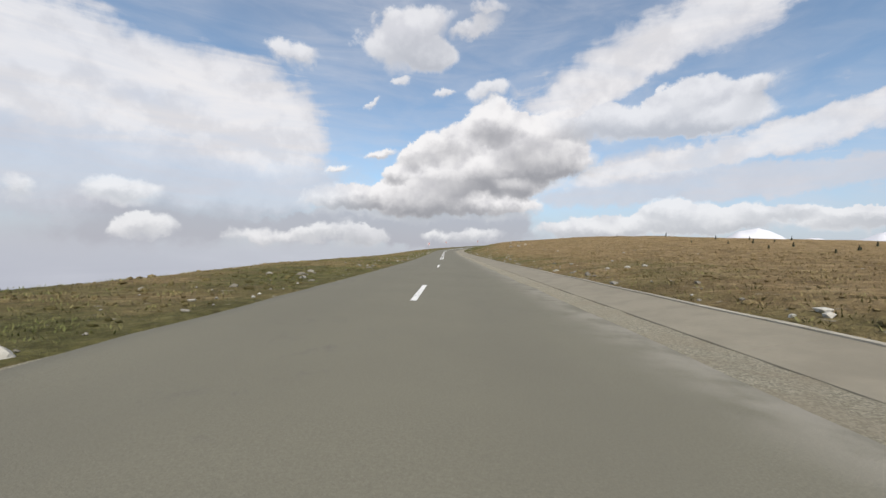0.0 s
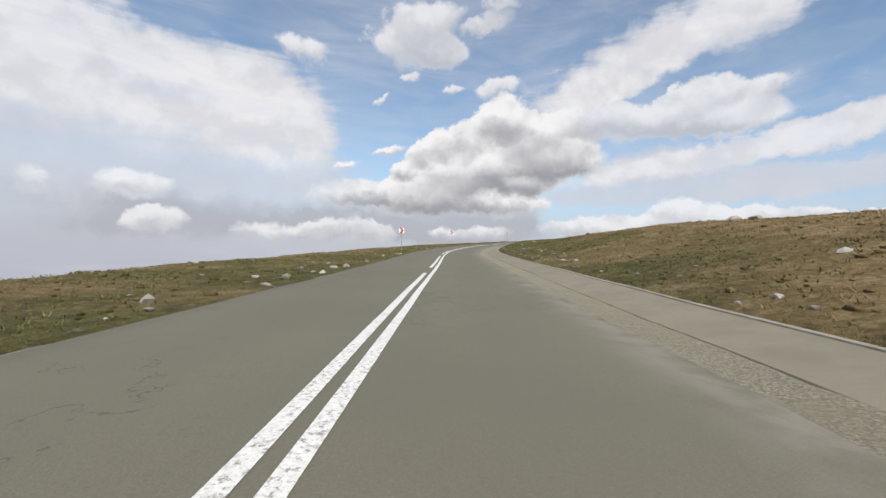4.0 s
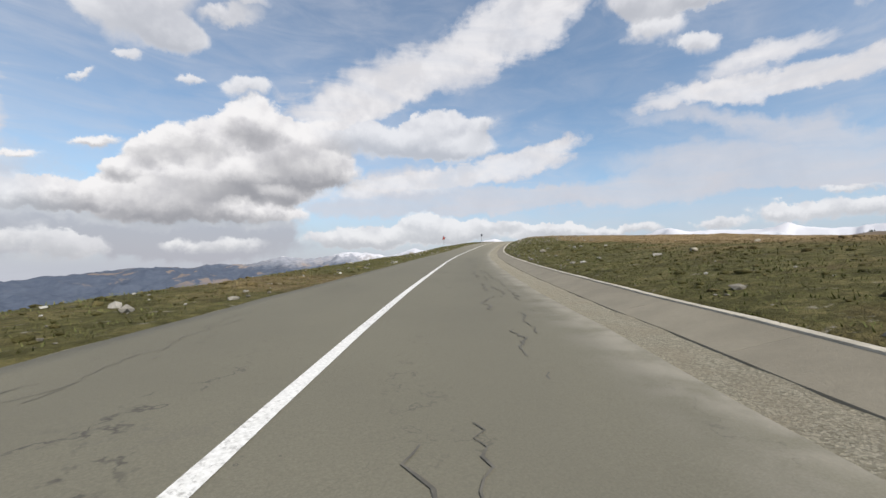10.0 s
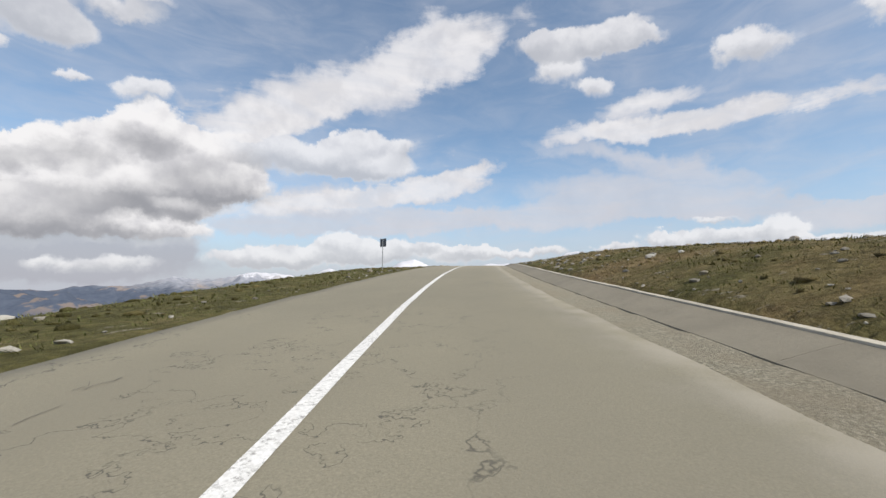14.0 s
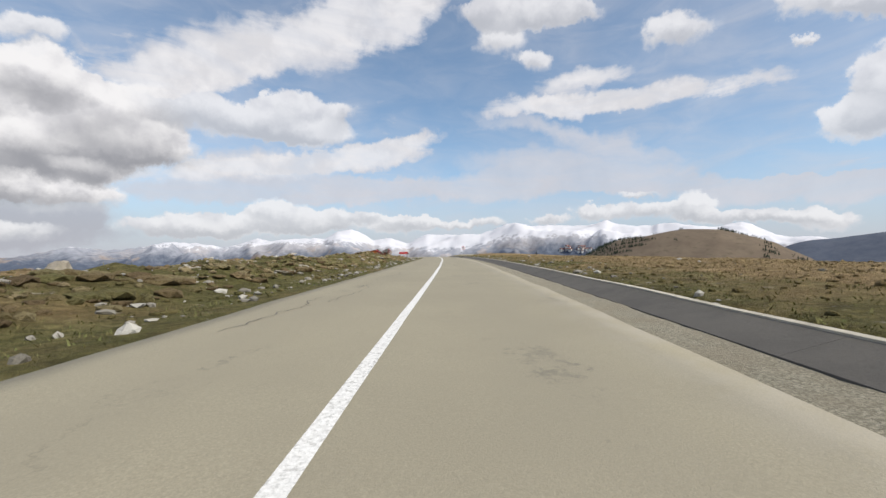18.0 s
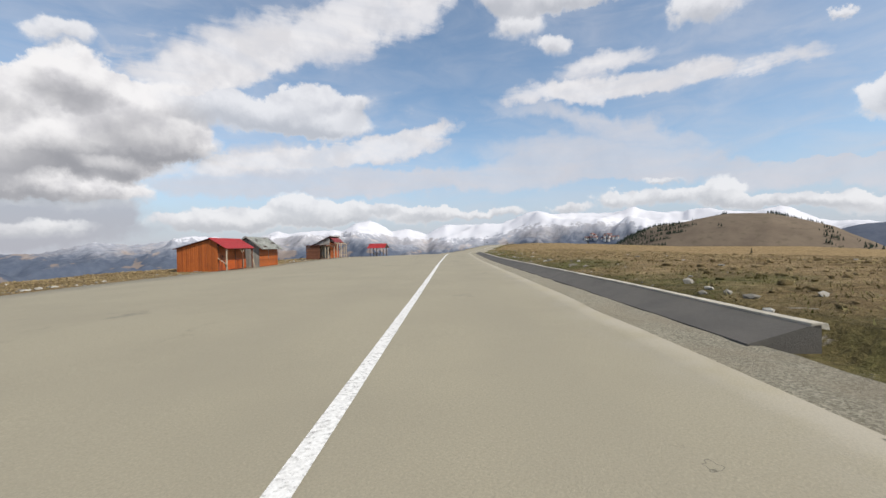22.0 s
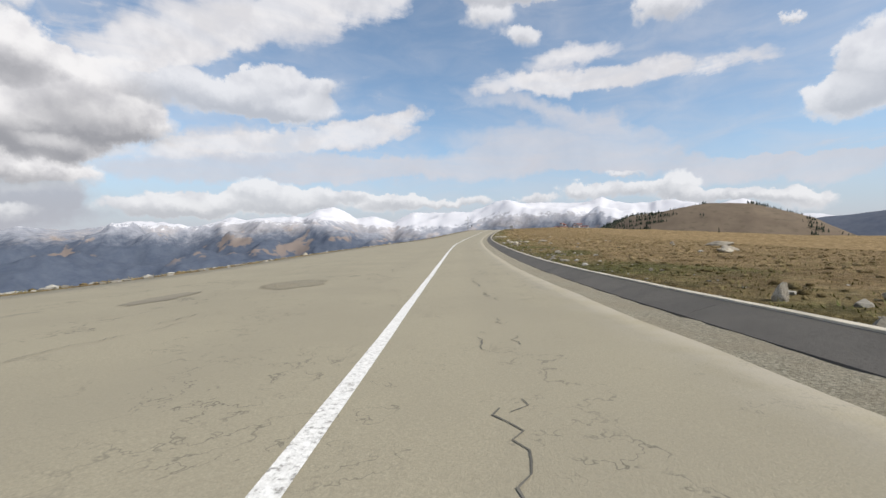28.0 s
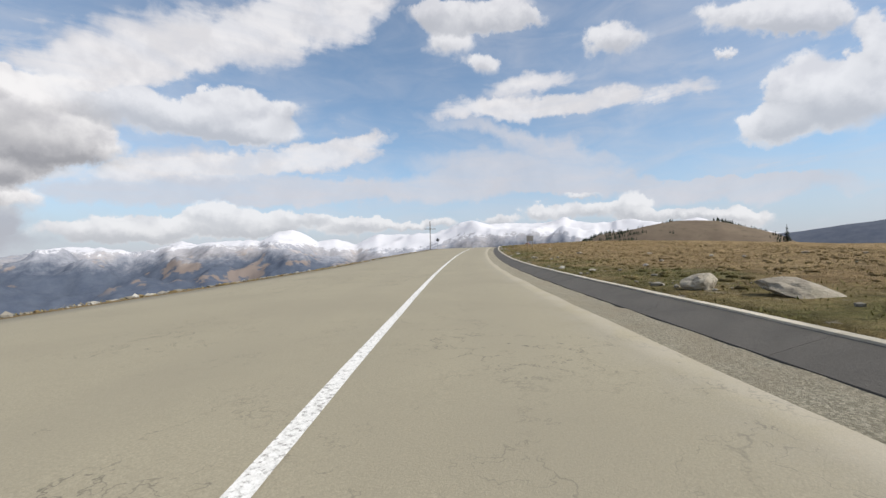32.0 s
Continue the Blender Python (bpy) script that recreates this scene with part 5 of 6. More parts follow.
def red_shelter():
    ob = tagged(new("picnic_shelter"), "open picnic shelter with a red gabled roof on wooden posts", "shelter", "market huts")
    L, D, eave, ridge = 2.7, 1.8, 1.75, 2.45
    for x in (0.1, L / 2, L - 0.1):
        for y in (0.1, D - 0.1):
            part("post", beam(0.1, 0.1, (x, y, 0), (x, y, eave)), wood_dark, ob)
    for y0, y1 in ((-0.35, D / 2), (D + 0.35, D / 2)):
        roof_sheet(ob, -0.3, L + 0.3, y0, eave - 0.08, y1, ridge, roof_red, "red_roof_slope", 14)
    for x in (-0.28, L + 0.28):
        bm = prism([(-D / 2 - 0.2, 0), (D / 2 + 0.2, 0), (0, ridge - eave - 0.04)], 0.03, (x, D / 2, eave - 0.02), (0, 0, 90))
        part("gable_panel", bm, wood_dark, ob)
    for y in (0.1, D - 0.1):
        part("plate_beam", beam(0.08, 0.1, (0, y, eave - 0.05), (L, y, eave - 0.05)), wood_dark, ob)
    part("table_top", box((1.1, 0.8, 0.05), (L - 0.85, D / 2, 0.78), bevel=0.01), wood_pale, ob)
    for k in (-1, 1):
        part("table_leg", beam(0.06, 0.08, (L - 0.85 - 0.35 * k, D / 2, 0.0), (L - 0.85 + 0.35 * k, D / 2, 0.76)), wood_pale, ob)
    part("sill", box((L + 0.2, 0.14, 0.12), (L / 2, 0.05, 0.05), bevel=0.01), wood_dark, ob)
    part("bench", box((1.3, 0.28, 0.05), (L - 0.85, 0.35, 0.45), bevel=0.01), wood_pale, ob)
    return ob


set_down(orange_hut(), 493.2, -16.6, 3)
set_down(grey_hut(), 499.2, -16.3, 2)
set_down(small_kiosk(), 511.8, -20.9, 98)
set_down(long_hut(), 518.1, -17.2, 0)
set_down(red_shelter(), 537.0, -11.6, 80)


# ---------------------------------------------------------------- stones
def rock_mesh(seed, flat, lumps=0.45, detail=3):
    bm = bmesh.new()
    bmesh.ops.create_icosphere(bm, subdivisions=detail, radius=0.5)
    o = Vector((seed * 7.3, seed * 3.1, seed))
    for v in bm.verts:
        p = v.co.normalized()
        r = 0.5 * (1 + lumps * noise.noise(p * 1.1 + o) + 0.35 * lumps * noise.noise(p * 2.7 + o) + 0.16 * lumps * noise.noise(p * 6 + o))
        c = p * r
        # split faces: cut the lump by a few planes
        for k in range(5):
            q = Vector((math.sin(seed * 2.1 + k * 1.9), math.cos(seed * 1.3 + k * 2.7), math.sin(seed + k * 4.1))).normalized()
            h = c.dot(q) - 0.36
            if h > 0:
                c -= q * h * 0.85
        v.co = (c.x, c.y, c.z * flat)
    me = bpy.data.meshes.new("rock")
    bm.to_mesh(me)
    bm.free()
    me.materials.append(stone)
    me.polygons.foreach_set("use_smooth", np.zeros(len(me.polygons), bool))
    return me


ROCKS = [rock_mesh(i + 1, (0.45, 0.6, 0.75, 0.38, 0.9, 0.55, 0.3, 0.5)[i]) for i in range(8)]
rnd = random.Random(41)


def rock(s, d, size, kind=None, stretch=(1, 1, 1), turn=None, label="grey lichen-spotted rock lying in the grass", sunk=0.0):
    k = rnd.randrange(8) if kind is None else kind
    ob = tagged(new("rock", ROCKS[k]), label, "rock", "rocks beside the road")
    p, a = frame_at(s)
    x, y = p.x + math.cos(a) * d, p.y - math.sin(a) * d
    sc = [size * q * rnd.uniform(0.85, 1.15) for q in stretch]
    ob.matrix_world = Matrix.Translation((x, y, ground_z(s, d) + (0.10 - sunk) * sc[2])) @ pose(0, 0, 0, rnd.uniform(-12, 12), rnd.uniform(-12, 12), rnd.uniform(0, 360) if turn is None else turn) @ Matrix.Diagonal((*sc, 1))
    return ob


# single rocks that stand out
rock(391.8, -12.2, 1.05, 4, (0.9, 0.8, 1.25), 30, "large pale upright rock on the grassy verge")
rock(581.5, 5.75, 0.44, 4, (0.6, 0.45, 1.2), 20, "pale upright stone behind the kerb wall")
rock(580.9, 6.9, 0.36, 1, label="pale stone behind the kerb wall")
rock(607.5, 20.5, 1.3, 0, (1.3, 0.8, 0.8), label="broad pale rock in dry grass")
rock(596.0, 14.0, 0.8, 3)
rock(600.5, 17.0, 0.9, 1)
rock(624.2, 6.5, 0.8, 0, (1.2, 0.8, 0.9), label="broad pale rock in dry grass")
rock(633.2, 6.9, 0.6, 1)
rock(624.6, 8.4, 0.7, 3)
rock(626.5, 10.5, 0.9, 0, (1.4, 0.8, 0.7))
rock(662.3, 6.9, 1.0, 0, (1.3, 0.9, 0.9), label="large pale rock beside the kerb wall")
rock(660.6, 7.6, 1.1, 3, (1.2, 0.9, 0.8), label="large pale rock beside the kerb wall")
rock(664.0, 6.2, 0.7, 1)
rock(286.7, 7.6, 0.5, 2, (1.1, 0.9, 1.0), label="pale squarish rock on the rubble bank")
rock(243.7, 7.4, 0.55, 1)
rock(266.5, -7.4, 0.75, 3, (1.5, 0.9, 0.8), label="flat pale rock on the brow of the grassy verge")
rock(268.0, -8.0, 0.6, 0)
rock(273.0, -6.7, 0.5, 1, label="pale rock on the brow of the grassy verge")
rock(264.6, -5.6, 0.3, 1)
rock(108.9, 17.5, 0.8, 1, label="pale rock on the grassy hillside")
rock(112.0, 21.0, 0.9, 0, label="pale rock on the grassy hillside")
rock(80.5, 13.2, 0.9, 3, (1.4, 1, 1), label="pale rock on the grassy hillside")
rock(79.0, 14.5, 0.6, 1)
rock(82.0, 14.8, 0.5, 2)
rock(548.0, 10.5, 0.6, 1)
rock(541.0, 11.0, 0.5, 0)
rock(570.5, -13.6, 0.6, 0, label="pale stone at the lay-by's edge")
rock(568.6, -13.4, 0.7, 3, label="flat pale stone at the lay-by's edge")
rock(574.0, -13.3, 0.45, 1, label="pale stone at the lay-by's edge")
rock(612.0, -13.2, 0.5, 2, label="pale stone at the lay-by's edge")
rock(640.0, -11.3, 0.5, 2, label="pale stone at the lay-by's edge")
for _ in range(46):
    t = rnd.random()
    rock(rnd.uniform(362, 452), -5.6 - 8.0 * t, rnd.uniform(0.55, 1.25), rnd.choice((0, 1, 3, 5, 6)), (1.3, 0.9, 0.62), label="brown weathered rock half buried in the turf mound", sunk=0.16)
# looser fields of rocks: s from, to, d from, to, count, smallest, largest
for s0, s1, d0, d1, count, lo, hi in ((-10, 130, 8, 34, 9, 0.25, 0.6), (130, 240, 7.5, 24, 7, 0.2, 0.45), (272, 332, 6.0, 17.0, 44, 0.18, 0.45),
                                      (335, 460, 6.5, 20, 8, 0.2, 0.45), (470, 600, 7, 24, 10, 0.2, 0.5), (600, 690, 6.5, 20, 18, 0.25, 0.6),
                                      (350, 448, -16, -5.2, 16, 0.25, 0.5), (300, 350, -8, -4.6, 6, 0.2, 0.4), (60, 290, -8, -4.8, 6, 0.15, 0.35)):
    for _ in range(count):
        rock(rnd.uniform(s0, s1), rnd.uniform(d0, d1) if rnd.random() < 0.6 else (d0 + (d1 - d0) * rnd.random() ** (1.8 if d0 > 0 else 0.6)), lo + (hi - lo) * rnd.random() ** 1.8)


# ---------------------------------------------------------------- grass, heather, small stones: what nobody could count
def pick(count, weight, seed):
    """Random places on the ground sheet, with their lushness. weight(s, d): how thickly."""
    g = np.random.default_rng(seed)
    cols = np.array(COLS, float)
    ss, dd = np.meshgrid((rows_s[:-1] + rows_s[1:]) / 2, (cols[:-1] + cols[1:]) / 2, indexing="ij")
    w = weight(ss, dd) * np.diff(cols)[None, :]
    flat = g.choice(w.size, count, p=(w / w.sum()).ravel())
    i, j = np.unravel_index(flat, w.shape)
    u, v = g.random(count)[:, None], g.random(count)[:, None]
    p = (GROUND[i, j] * (1 - u) + GROUND[i + 1, j] * u) * (1 - v) + (GROUND[i, j + 1] * (1 - u) + GROUND[i + 1, j + 1] * u) * v
    l = (LUSH[i, j] * (1 - u[:, 0]) + LUSH[i + 1, j] * u[:, 0]) * (1 - v[:, 0]) + LUSH[i, j + 1] * v[:, 0]
    s, d = rows_s[i] + u[:, 0] * 1.3, cols[j] * (1 - v[:, 0]) + cols[j + 1] * v[:, 0]
    keep = np.where(d > 0, d > GUTTER + KERB_W(s) + 0.28, d < EDGE_LEFT(s) - 0.35)
    return p[keep], l[keep], s[keep], d[keep]


def green_weight(s, d):
    off = np.where(d > 0, d - GUTTER - KERB_W(s) - 0.2, EDGE_LEFT(s) - d)
    near = 1.0 / (1.0 + (np.maximum(off, 0) / 7.0) ** 2)
    return np.where(off > 0.2, near, 0) * (off < 75)


def sprout(name, label, count, weight, blades_each, height, spread, width, mat, seed, clump=0.0):
    g = np.random.default_rng(seed + 100)
    p, l, s, d = pick(count, weight, seed)
    if clump:
        k = np.array([noise.noise(Vector((x * clump, y * clump, 4.0))) for x, y, _ in p]) > 0.05
        p, l, d = p[k], l[k], d[k]
    m, b = len(p), blades_each
    size = (0.6 + 0.8 * g.random(m)) * (1.0 + np.minimum(np.abs(d), 60) / 60.0)
    ang = g.random((m, b)) * 2 * np.pi
    out = spread * np.sqrt(g.random((m, b))) * size[:, None]
    base = p[:, None, :] + np.stack([np.cos(ang) * out, np.sin(ang) * out, np.full((m, b), -0.02)], -1)
    lean = ang + g.normal(0, 0.7, (m, b))
    h = height * (0.5 + g.random((m, b))) * size[:, None]
    bend = h * (0.5 + 1.1 * g.random((m, b)))
    tip = base + np.stack([np.cos(lean) * bend, np.sin(lean) * bend, h], -1)
    side = np.stack([-np.sin(lean), np.cos(lean), np.zeros((m, b))], -1) * (width * size[:, None, None] * (0.6 + 0.8 * g.random((m, b, 1))))
    v = np.stack([base - side, base + side, tip], 2).reshape(-1, 3)
    me = bpy.data.meshes.new(name)
    t = len(v) // 3
    me.vertices.add(len(v))
    me.vertices.foreach_set("co", v.ravel())
    me.loops.add(3 * t)
    me.loops.foreach_set("vertex_index", np.arange(3 * t))
    me.polygons.add(t)
    me.polygons.foreach_set("loop_start", np.arange(0, 3 * t, 3))
    me.materials.append(mat)
    me.update(calc_edges=True)
    me.attributes.new("lush", "FLOAT", "POINT").data.foreach_set("value", np.repeat(l, 3 * b))
    tagged(new(name, me), label, "grass", kind="stuff")


def wide_weight(s, d):
    off = np.where(d > 0, d - GUTTER - KERB_W(s) - 0.2, EDGE_LEFT(s) - d)
    return np.where((off > 0.6) & (off < 70), 1.0 / (1.0 + (np.maximum(off, 0) / 20.0) ** 2), 0)


sprout("grass", "tufts of dry straw-coloured and green mountain grass", 110000, green_weight, 9, 0.046, 0.20, 0.010, blades, 5)
sprout("tussocks", "tussocks of tall straw-coloured grass in the meadow", 46000, wide_weight, 15, 0.042, 0.42, 0.009, blades, 8)
sprout("heather", "low dark brown heather and juniper patches in the grass", 16000, wide_weight, 30, 0.022, 0.34, 0.007, heather, 6, clump=0.16)

pebble = bmesh.new()
bmesh.ops.create_icosphere(pebble, subdivisions=1, radius=0.5)
pv, pf = np.array([v.co[:] for v in pebble.verts]), [[v.index for v in f.verts] for f in pebble.faces]
pebble.free()


def scatter(name, label, count, weight, lo, hi, seed, mat, sort="stones", clump=0.0, jag=0.21, flat=1.0, soft=False):
    g = np.random.default_rng(seed)
    p, l, s, d = pick(count, weight, seed)
    if clump:
        p = p[np.array([noise.noise(Vector((x * clump, y * clump, 4.0))) > 0.08 for x, y, _ in p])]
    m = len(p)
    size = lo + (hi - lo) * g.random(m) ** 3
    v = pv[None] * (1 + jag * g.standard_normal((m, len(pv), 1)))
    v = v * size[:, None, None] * np.stack([0.7 + 0.6 * g.random(m), 0.7 + 0.6 * g.random(m), (0.35 + 0.4 * g.random(m)) * flat], -1)[:, None, :]
    v = v + p[:, None, :] + np.array([0, 0, 0.02])
    f = (np.array(pf)[None] + (np.arange(m) * len(pv))[:, None, None]).reshape(-1, 3)
    me = bpy.data.meshes.new(name)
    me.from_pydata(v.reshape(-1, 3).tolist(), [], f.tolist())
    me.materials.append(mat)
    if soft:
        me.polygons.foreach_set("use_smooth", np.ones(len(me.polygons), bool))
        me.attributes.new("lush", "FLOAT", "POINT").data.foreach_set("value", np.repeat(l, len(pv)))
    tagged(new(name, me), label, sort, kind="stuff")


def stone_weight(s, d):
    off = np.where(d > 0, d - GUTTER - KERB_W(s) - 0.2, EDGE_LEFT(s) - d)
    w = np.where(off > 0.1, np.exp(-np.maximum(off, 0) / 1.1), 0) + np.where((off > 0) & (off < 16), 0.012, 0)
    w = w + np.where((d > 0) & (s > 265) & (s < 335) & (off > 0) & (off < 16), 0.4, 0)
    w = w + np.where((d < 0) & (((s > 464) & (s < 545)) | (s > 560)) & (off > 0.2) & (off < 1.8), 1.6, 0)
    return w + np.where((d < 0) & (s > 345) & (s < 460) & (off > 0) & (off < 16), 0.7, 0)


def island_stone(n):
    v = n.node("ShaderNodeNewGeometry").outputs["Random Per Island"]
    return n.ramp(v, [(0.0, (0.16, 0.145, 0.115)), (0.6, (0.27, 0.25, 0.21)), (1.0, (0.44, 0.42, 0.37))])


pale_stone = surface("loose_stone", island_stone, 0.95, bump=lambda n: n.noise(place_of(n), 25.0, 4.0), bump_depth=0.02)
scatter("loose_stones", "scattered pale stones and rubble in the verge", 9000, stone_weight, 0.05, 0.34, 9, pale_stone)


def cushion_weight(s, d):
    off = np.where(d > 0, d - GUTTER - KERB_W(s) - 0.2, EDGE_LEFT(s) - d)
    return np.where((d < 0) & (s > 352) & (s < 446) & (off > 2.2) & (off < 15), 1.0, 0) 


scatter("turf_cushions", "brown lumpy cushions of heather and turf", 5200, cushion_weight, 0.25, 0.95, 12, turf, "turf", 0.21, 0.14, 0.6)
scatter("grass_tussocks", "rounded tussocks of straw-coloured and green grass in the meadow", 56000, lambda s, d: wide_weight(s, d) * np.where(np.abs(d) < 45, 1.0, 0.2), 0.09, 0.32, 21, tussock_mat, "grass", 0.0, 0.20, 0.85, True)
scatter("turf_hummocks", "dense brown hummocks of heather and turf on the stony mound", 2400, lambda s, d: np.where((d < 0) & (s > 354) & (s < 447) & (EDGE_LEFT(s) - d > 2.4) & (EDGE_LEFT(s) - d < 14), 1.0, 0), 0.25, 1.0, 14, turf, "turf", 0.0, 0.15)


# ---------------------------------------------------------------- conifers and houses far off
def far_point(grid, i, j):
    return Vector(grid[int(i), int(j)])


def conifers(name, label, spots, seed, lo, hi):
    g = random.Random(seed)
    verts, faces = [], []
    for x, y, z in spots:
        h = g.uniform(lo, hi)
        r = h * g.uniform(0.16, 0.24)
        for k in range(4):
            z0, z1, rr = z + h * (0.06 + 0.2 * k), z + h * min(1.0, 0.48 + 0.2 * k), r * (1 - 0.23 * k)
            b = len(verts)
            for q in range(7):
                a = 2 * math.pi * (q + 0.5 * (k % 2)) / 7
                w = rr * g.uniform(0.7, 1.15)
                verts.append((x + math.cos(a) * w, y + math.sin(a) * w, z0 + h * g.uniform(-0.03, 0.03)))
            verts.append((x, y, z1))
            faces += [(b + q, b + (q + 1) % 7, b + 7) for q in range(7)]
    tagged(new(name, mesh_of(name, verts, faces, conifer)), label, "trees", kind="stuff")


spots = []
for _ in range(12000):
    i, j = rnd.randrange(len(HILL_AZ)), rnd.randrange(6, 30)
    deg, r = HILL_AZ[i], HILL_R[j]
    on = noise.noise(Vector((deg * 0.4, r / 140.0, 2.0)))
    crest = abs(r - 1500) < 70
    if (deg < 70.0 and on > -0.45) or (70.0 < deg < 74.5 and r > 1180 and on > -0.12) or (74.5 < deg < 78.6 and (crest or r > 1330) and on > 0.05) \
            or (crest and 82.5 < deg < 87 and on > -0.1) or (deg > 86.8 and r < 1420 and on > -0.05) or on > 0.72:
        p = HILL[i, j]
        spots.append((p[0] + rnd.uniform(-9, 9), p[1] + rnd.uniform(-9, 9), p[2] - 1))
conifers("hill_conifers", "dark conifers scattered along the far hill's crest", spots, 3, 6, 12)


def house(w, l, h, r, wall, roof):
    ob = tagged(new("house"), "white-walled mountain house with a steep red roof, far off", "house", "village across the valley")
    part("wall", box((w, l, h + 12), (0, 0, h / 2 - 6)), wall, ob)
    part("roof", prism([(-w * 0.58, 0), (w * 0.58, 0), (0, r)], l * 1.1, (0, 0, h)), roof, ob, "red gabled roof")
    for x in (-w / 2 - 0.05, w / 2 + 0.05):
        for k in range(3):
            part("window", box((0.1, l * 0.12, h * 0.3), (x, l * (k - 1) * 0.3, h * 0.55)), sign_black, ob)
    return ob


tile_red = surface("roof_tile", weathered((0.22, 0.095, 0.07), (0.17, 0.07, 0.055), 0.3), 0.8)
models = [house(16, 22, 10, 7, plaster, tile_red), house(12, 14, 8, 6, plaster, tile_red), house(20, 34, 12, 7, plaster, tile_red)]
done = 0
for q in range(30):
    deg = 62.0 + 4.6 * rnd.random() ** 0.7
    i = int(np.argmin(abs(np.degrees(angles) - deg)))
    j = int(np.argmin(abs((FAR[i, :, 2] - CZ) / radii - 0.004 - 0.010 * rnd.random()) + (radii < 2000) * 9 + (radii > 4200) * 9))
    m4 = Matrix.Translation(FAR[i, j]) @ pose(rnd.uniform(-20, 20), rnd.uniform(-20, 20), 0, 0, 0, rnd.uniform(0, 180))
    if q < 3:
        models[q].matrix_world = m4
    else:
        copy_thing(models[rnd.randrange(3)], m4)


def spruce(s, d, h, label, spot=None):
    ob = tagged(new("spruce"), label, "tree", "single spruces")
    part("trunk", rod(h * 0.03, (0, 0, -0.2), (0, 0, h * 0.95), 8, h * 0.006), wood_dark, ob)
    g = random.Random(int(s * 7 + d))
    verts, faces = [], []
    for k in range(230):
        z = h * (0.10 + 0.88 * g.random() ** 1.15)
        reach = (h - z) * 0.27 * g.uniform(0.55, 1.1) + 0.04
        a = g.uniform(0, 2 * math.pi)
        c, si, w, b = math.cos(a), math.sin(a), reach * 0.35, len(verts)
        drop = reach * g.uniform(0.1, 0.5)
        verts += [(0, 0, z), (c * reach * 0.6 - si * w, si * reach * 0.6 + c * w, z - drop * 0.5), (c * reach, si * reach, z - drop),
                  (c * reach * 0.6 + si * w, si * reach * 0.6 - c * w, z - drop * 0.5 - 0.02)]
        faces += [(b, b + 1, b + 2), (b, b + 2, b + 3)]
    crown = new("crown", mesh_of("crown", verts, faces, conifer))
    crown.parent = ob
    ob.matrix_world = stand(s, d) if spot is None else Matrix.Translation(spot)


spruce(738.0, 56.0, 3.2, "small dark spruce alone in the dry meadow")
spruce(700.0, 130.0, 2.8, "small dark spruce at the meadow's edge")
spruce(735.0, 78.0, 1.8, "little dark spruce in the meadow")

near_s, near_d = np.array(rows_s), np.array(COLS, float)
for s0, d0, h in ((106, 36, 1.6), (84, 42, 2.0), (98, 42, 2.4), (80, 36, 1.2), (88, 50, 2.0), (83, 50, 1.5), (76, 42, 2.2), (72, 36, 1.5), (69, 42, 2.0), (66, 36, 1.3),
                  (78, 60, 2.6), (112, 31, 0.9), (70, 50, 1.7), (92, 60, 2.4), (62, 42, 1.8), (58, 36, 1.4), (64, 50, 2.2), (54, 42, 1.6)):
    spot = GROUND[int(np.argmin(abs(near_s - (s0 - 20)))), int(np.argmin(abs(near_d - d0)))]
    spruce(s0, d0, 0.32 * h, "small dark spruce on the dry hillside", Vector(spot))

# ---------------------------------------------------------------- wayside cross, board, patch
cross = tagged(new("wayside_cross"), "tall thin grey wooden wayside cross at the road's crest", "cross")
part("upright", beam(0.14, 0.14, (0, 0, -0.3), (0, 0, 5.6)), wood_grey, cross)
part("crossbar", beam(0.12, 0.12, (0, -1.1, 4.1), (0, 1.1, 4.1)), wood_grey, cross)
cross.matrix_world = stand(735.0, -8.3)
round_sign = tagged(new("round_road_sign"), "round road sign showing its dark grey back beyond the crest", "road sign")
part("post", rod(0.03, (0, 0, -0.3), (0, 0, 2.3), 12), galvanised, round_sign, "thin galvanised steel post")
part("plate", disc(0.32, 0.02, (-0.045, 0, 2.0)), sign_back, round_sign, "dark round plate seen from behind")
part("clamp", box((0.03, 0.09, 0.035), (-0.025, 0, 2.0), bevel=0.004), galvanised, round_sign)
round_sign.matrix_world = stand(736.0, -7.0)
board_thing = tagged(new("notice_board"), "grey notice board on two posts in the meadow", "notice board")
for y in (-0.35, 0.35):
    part("post", beam(0.08, 0.08, (0, y, -0.2), (0, y, 1.7)), wood_grey, board_thing)
part("panel", box((0.05, 0.95, 0.75), (0.06, 0, 1.35), bevel=0.01), wood_grey, board_thing)
board_thing.matrix_world = stand(716.0, 9.5, 180)

marker = tagged(new("warning_board"), "small orange and white board on a low post at the lay-by", "sign board")
part("post", beam(0.05, 0.05, (0, 0, -0.3), (0, 0, 0.75)), wood_grey, marker)
part("panel", box((0.02, 0.52, 0.30), (-0.04, 0, 0.62), bevel=0.004), sign_white, marker, "white board with orange rows")
for k in range(3):
    part("mark_bar", box((0.004, 0.44, 0.05), (-0.053, 0, 0.54 + 0.08 * k)), wood_red, marker, "orange bar of unreadable writing")
marker.matrix_world = stand(575.0, -13.7, 20)


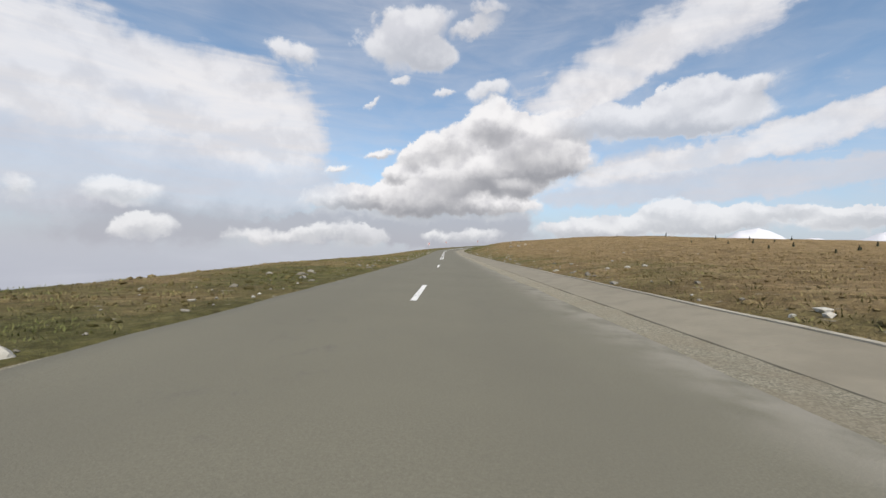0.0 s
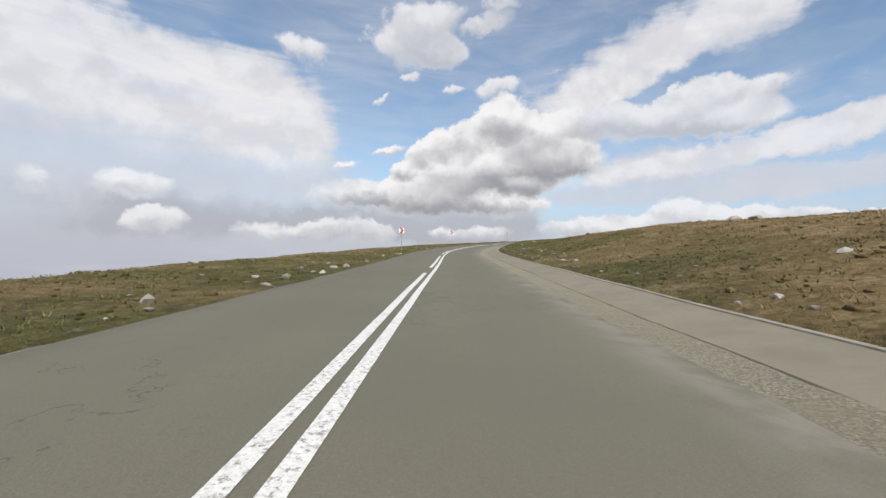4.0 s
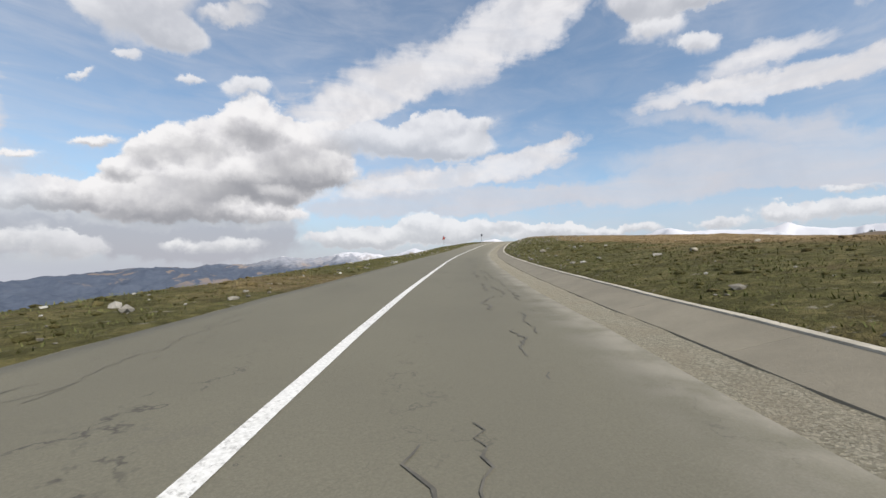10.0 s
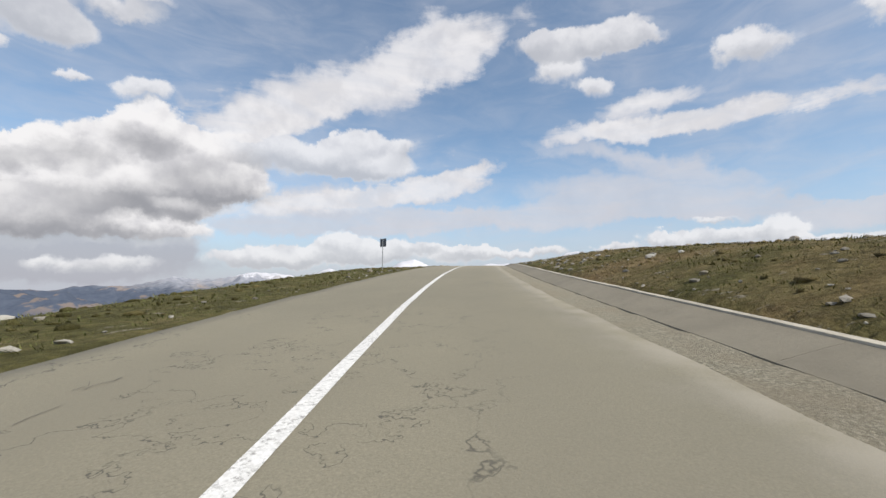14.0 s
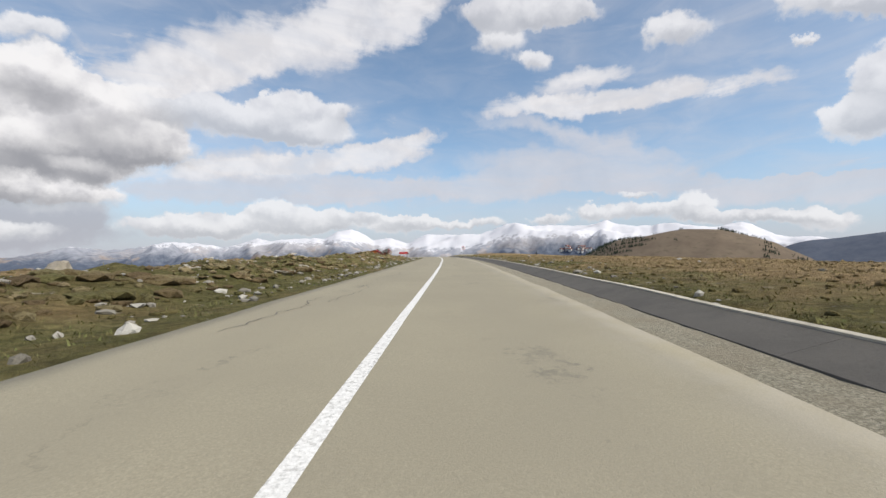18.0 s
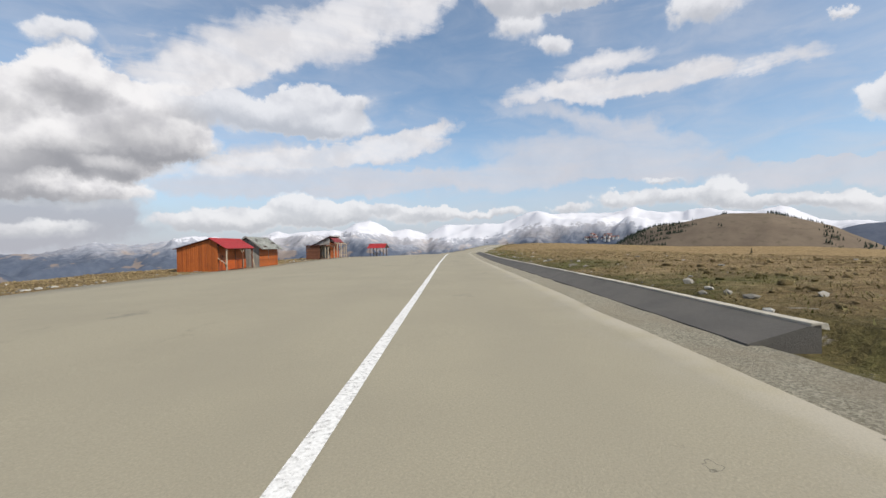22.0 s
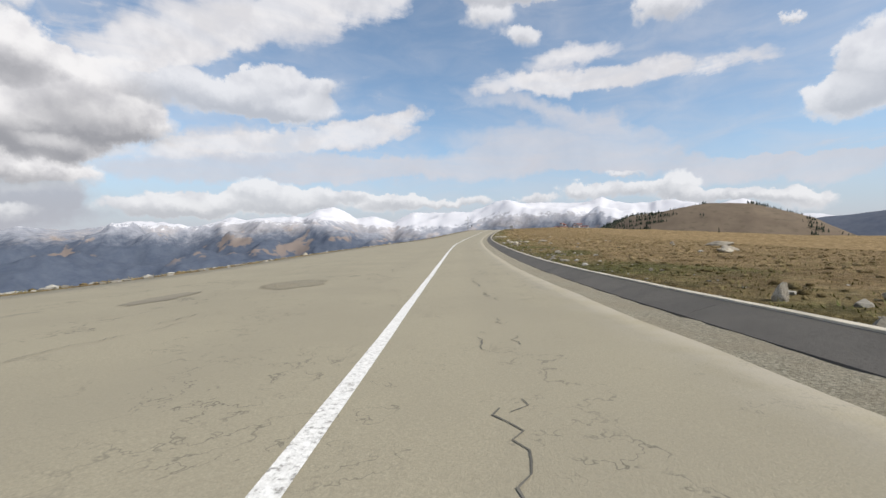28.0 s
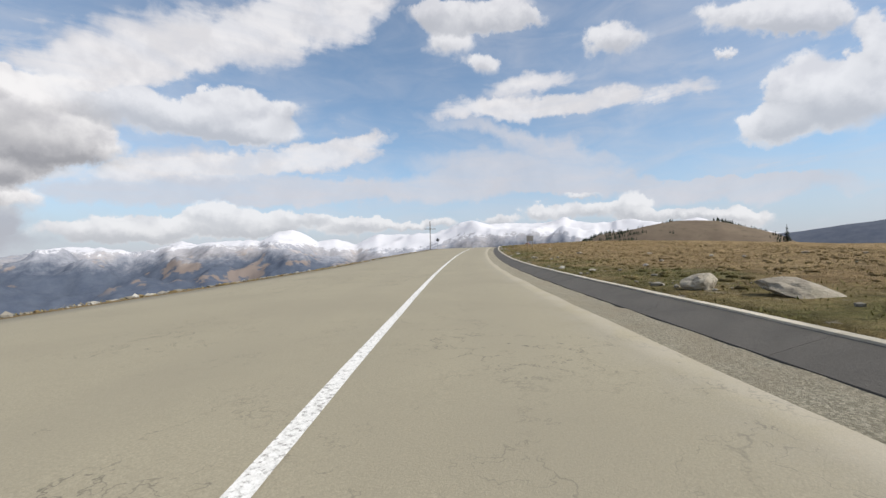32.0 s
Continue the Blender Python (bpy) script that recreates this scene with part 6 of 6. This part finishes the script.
def patch(s, d, length, width, mat, seed, label):
    g = random.Random(seed)
    pts = [(length / 2 * math.cos(2 * math.pi * k / 26) * g.uniform(0.75, 1.1), width / 2 * math.sin(2 * math.pi * k / 26) * g.uniform(0.75, 1.1)) for k in range(26)]
    p, a = frame_at(s)
    verts = []
    for u, v in [(0, 0)] + pts:
        q, b = frame_at(s + u)
        x, y = q.x + math.cos(b) * (d + v), q.y - math.sin(b) * (d + v)
        verts.append((x, y, q.z + road_height(s + u, d + v, x, y) + 0.007))
    faces = [(0, k + 1, (k + 1) % 26 + 1) for k in range(26)]
    tagged(new("road_patch", mesh_of("road_patch", verts, faces, mat)), label, "road patch", kind="structure")


seam_verts, seam_faces = [], []


def seam(s0, s1, d0, d1, width, seed):
    """An open, tar-stained crack that wanders in jagged pieces from d0 to d1."""
    k = max(8, int((s1 - s0) / 0.11))
    last = False
    for i in range(k + 1):
        t = i / k
        s = s0 + (s1 - s0) * t
        d = d0 + (d1 - d0) * t + 0.30 * noise.noise(Vector((s * 0.45, seed, 1))) + 0.16 * noise.noise(Vector((s * 1.7, seed, 2))) + 0.10 * noise.noise(Vector((s * 5.3, seed, 6))) + 0.06 * noise.noise(Vector((s * 11.0, seed, 7)))
        there = noise.noise(Vector((s * 0.55, seed, 9))) + 0.5 * noise.noise(Vector((s * 2.1, seed, 4)))
        w = width * 0.25 * min(1.0, max(0.0, there + 0.22) * 2.2) * (0.35 + 1.3 * abs(noise.noise(Vector((s * 3.1, seed, 3)))))
        if w < 0.003:
            last = False
            continue
        p, a = frame_at(s)
        for o in (-w, w):
            x, y = p.x + math.cos(a) * (d + o), p.y - math.sin(a) * (d + o)
            seam_verts.append((x, y, p.z + road_height(s, d, x, y) + 0.006))
        if last:
            q = len(seam_verts) - 4
            seam_faces.append((q, q + 1, q + 3, q + 2))
        last = True


for i, (s0, s1, d0, d1, w) in enumerate((
        (8, 30, -2.2, -2.0, 0.05), (70, 83, 1.9, 1.2, 0.06), (66, 82, 2.4, 2.9, 0.05), (92, 112, -2.2, -1.9, 0.05), (136, 152, 1.6, 2.4, 0.06),
        (132, 150, 2.5, 2.9, 0.04), (158, 186, 1.3, 2.0, 0.07), (166, 184, 2.2, 2.7, 0.06), (170, 190, 0.9, 1.1, 0.04), (174, 182, -2.0, -1.8, 0.05),
        (192, 214, 1.6, 1.5, 0.09), (196, 210, 1.0, 1.3, 0.05), (210, 226, -2.1, -2.0, 0.05), (236, 246, 1.5, 1.6, 0.07), (214, 250, 2.4, 1.9, 0.17), (128, 146, 1.9, 2.3, 0.12), (20, 44, 2.3, 2.0, 0.1), (430, 458, 1.9, 2.2, 0.12), (228, 262, -1.9, -2.2, 0.05),
        (272, 300, -2.0, -1.8, 0.05), (282, 300, -2.5, -2.3, 0.03), (316, 352, -1.9, -2.1, 0.06), (384, 398, -2.0, -1.4, 0.06), (440, 456, -2.1, -2.0, 0.05),
        (490, 540, -1.7, -5.4, 0.05), (498, 532, -2.8, -3.6, 0.12), (505, 522, 2.2, 2.5, 0.06), (560, 600, -3.2, -3.0, 0.04),
        (576, 592, 1.2, 2.0, 0.05), (590, 604, -6.5, -5.8, 0.06), (478, 500, -6.5, -6.0, 0.04))):
    for q in range(3):
        seam(s0 + 1.7 * q, s1 - 0.9 * q, d0 + 0.22 * (q - 1), d1 + 0.30 * (q - 1), w * (1.0, 0.7, 0.55)[q], i * 3.7 + q * 17.3)
tar = surface("tar", weathered((0.085, 0.080, 0.068), (0.145, 0.135, 0.112), 4.0), 0.9)
tagged(new("tar_seams", mesh_of("tar_seams", seam_verts, seam_faces, tar)), "dark wandering tar-filled cracks in the asphalt", "cracks", kind="stuff")

patch(584.0, -5.6, 2.6, 0.8, apron_mat, 1, "pale concrete patch in the lay-by asphalt")
patch(586.5, -3.6, 3.0, 1.6, gravel, 2, "broken stony patch in the lay-by asphalt")
patch(464.0, 4.0, 6.5, 1.6, gravel, 3, "gravel in the gap of the kerb wall")
patch(574.2, 4.0, 4.0, 1.1, gravel, 4, "gravel in the gap of the kerb wall")
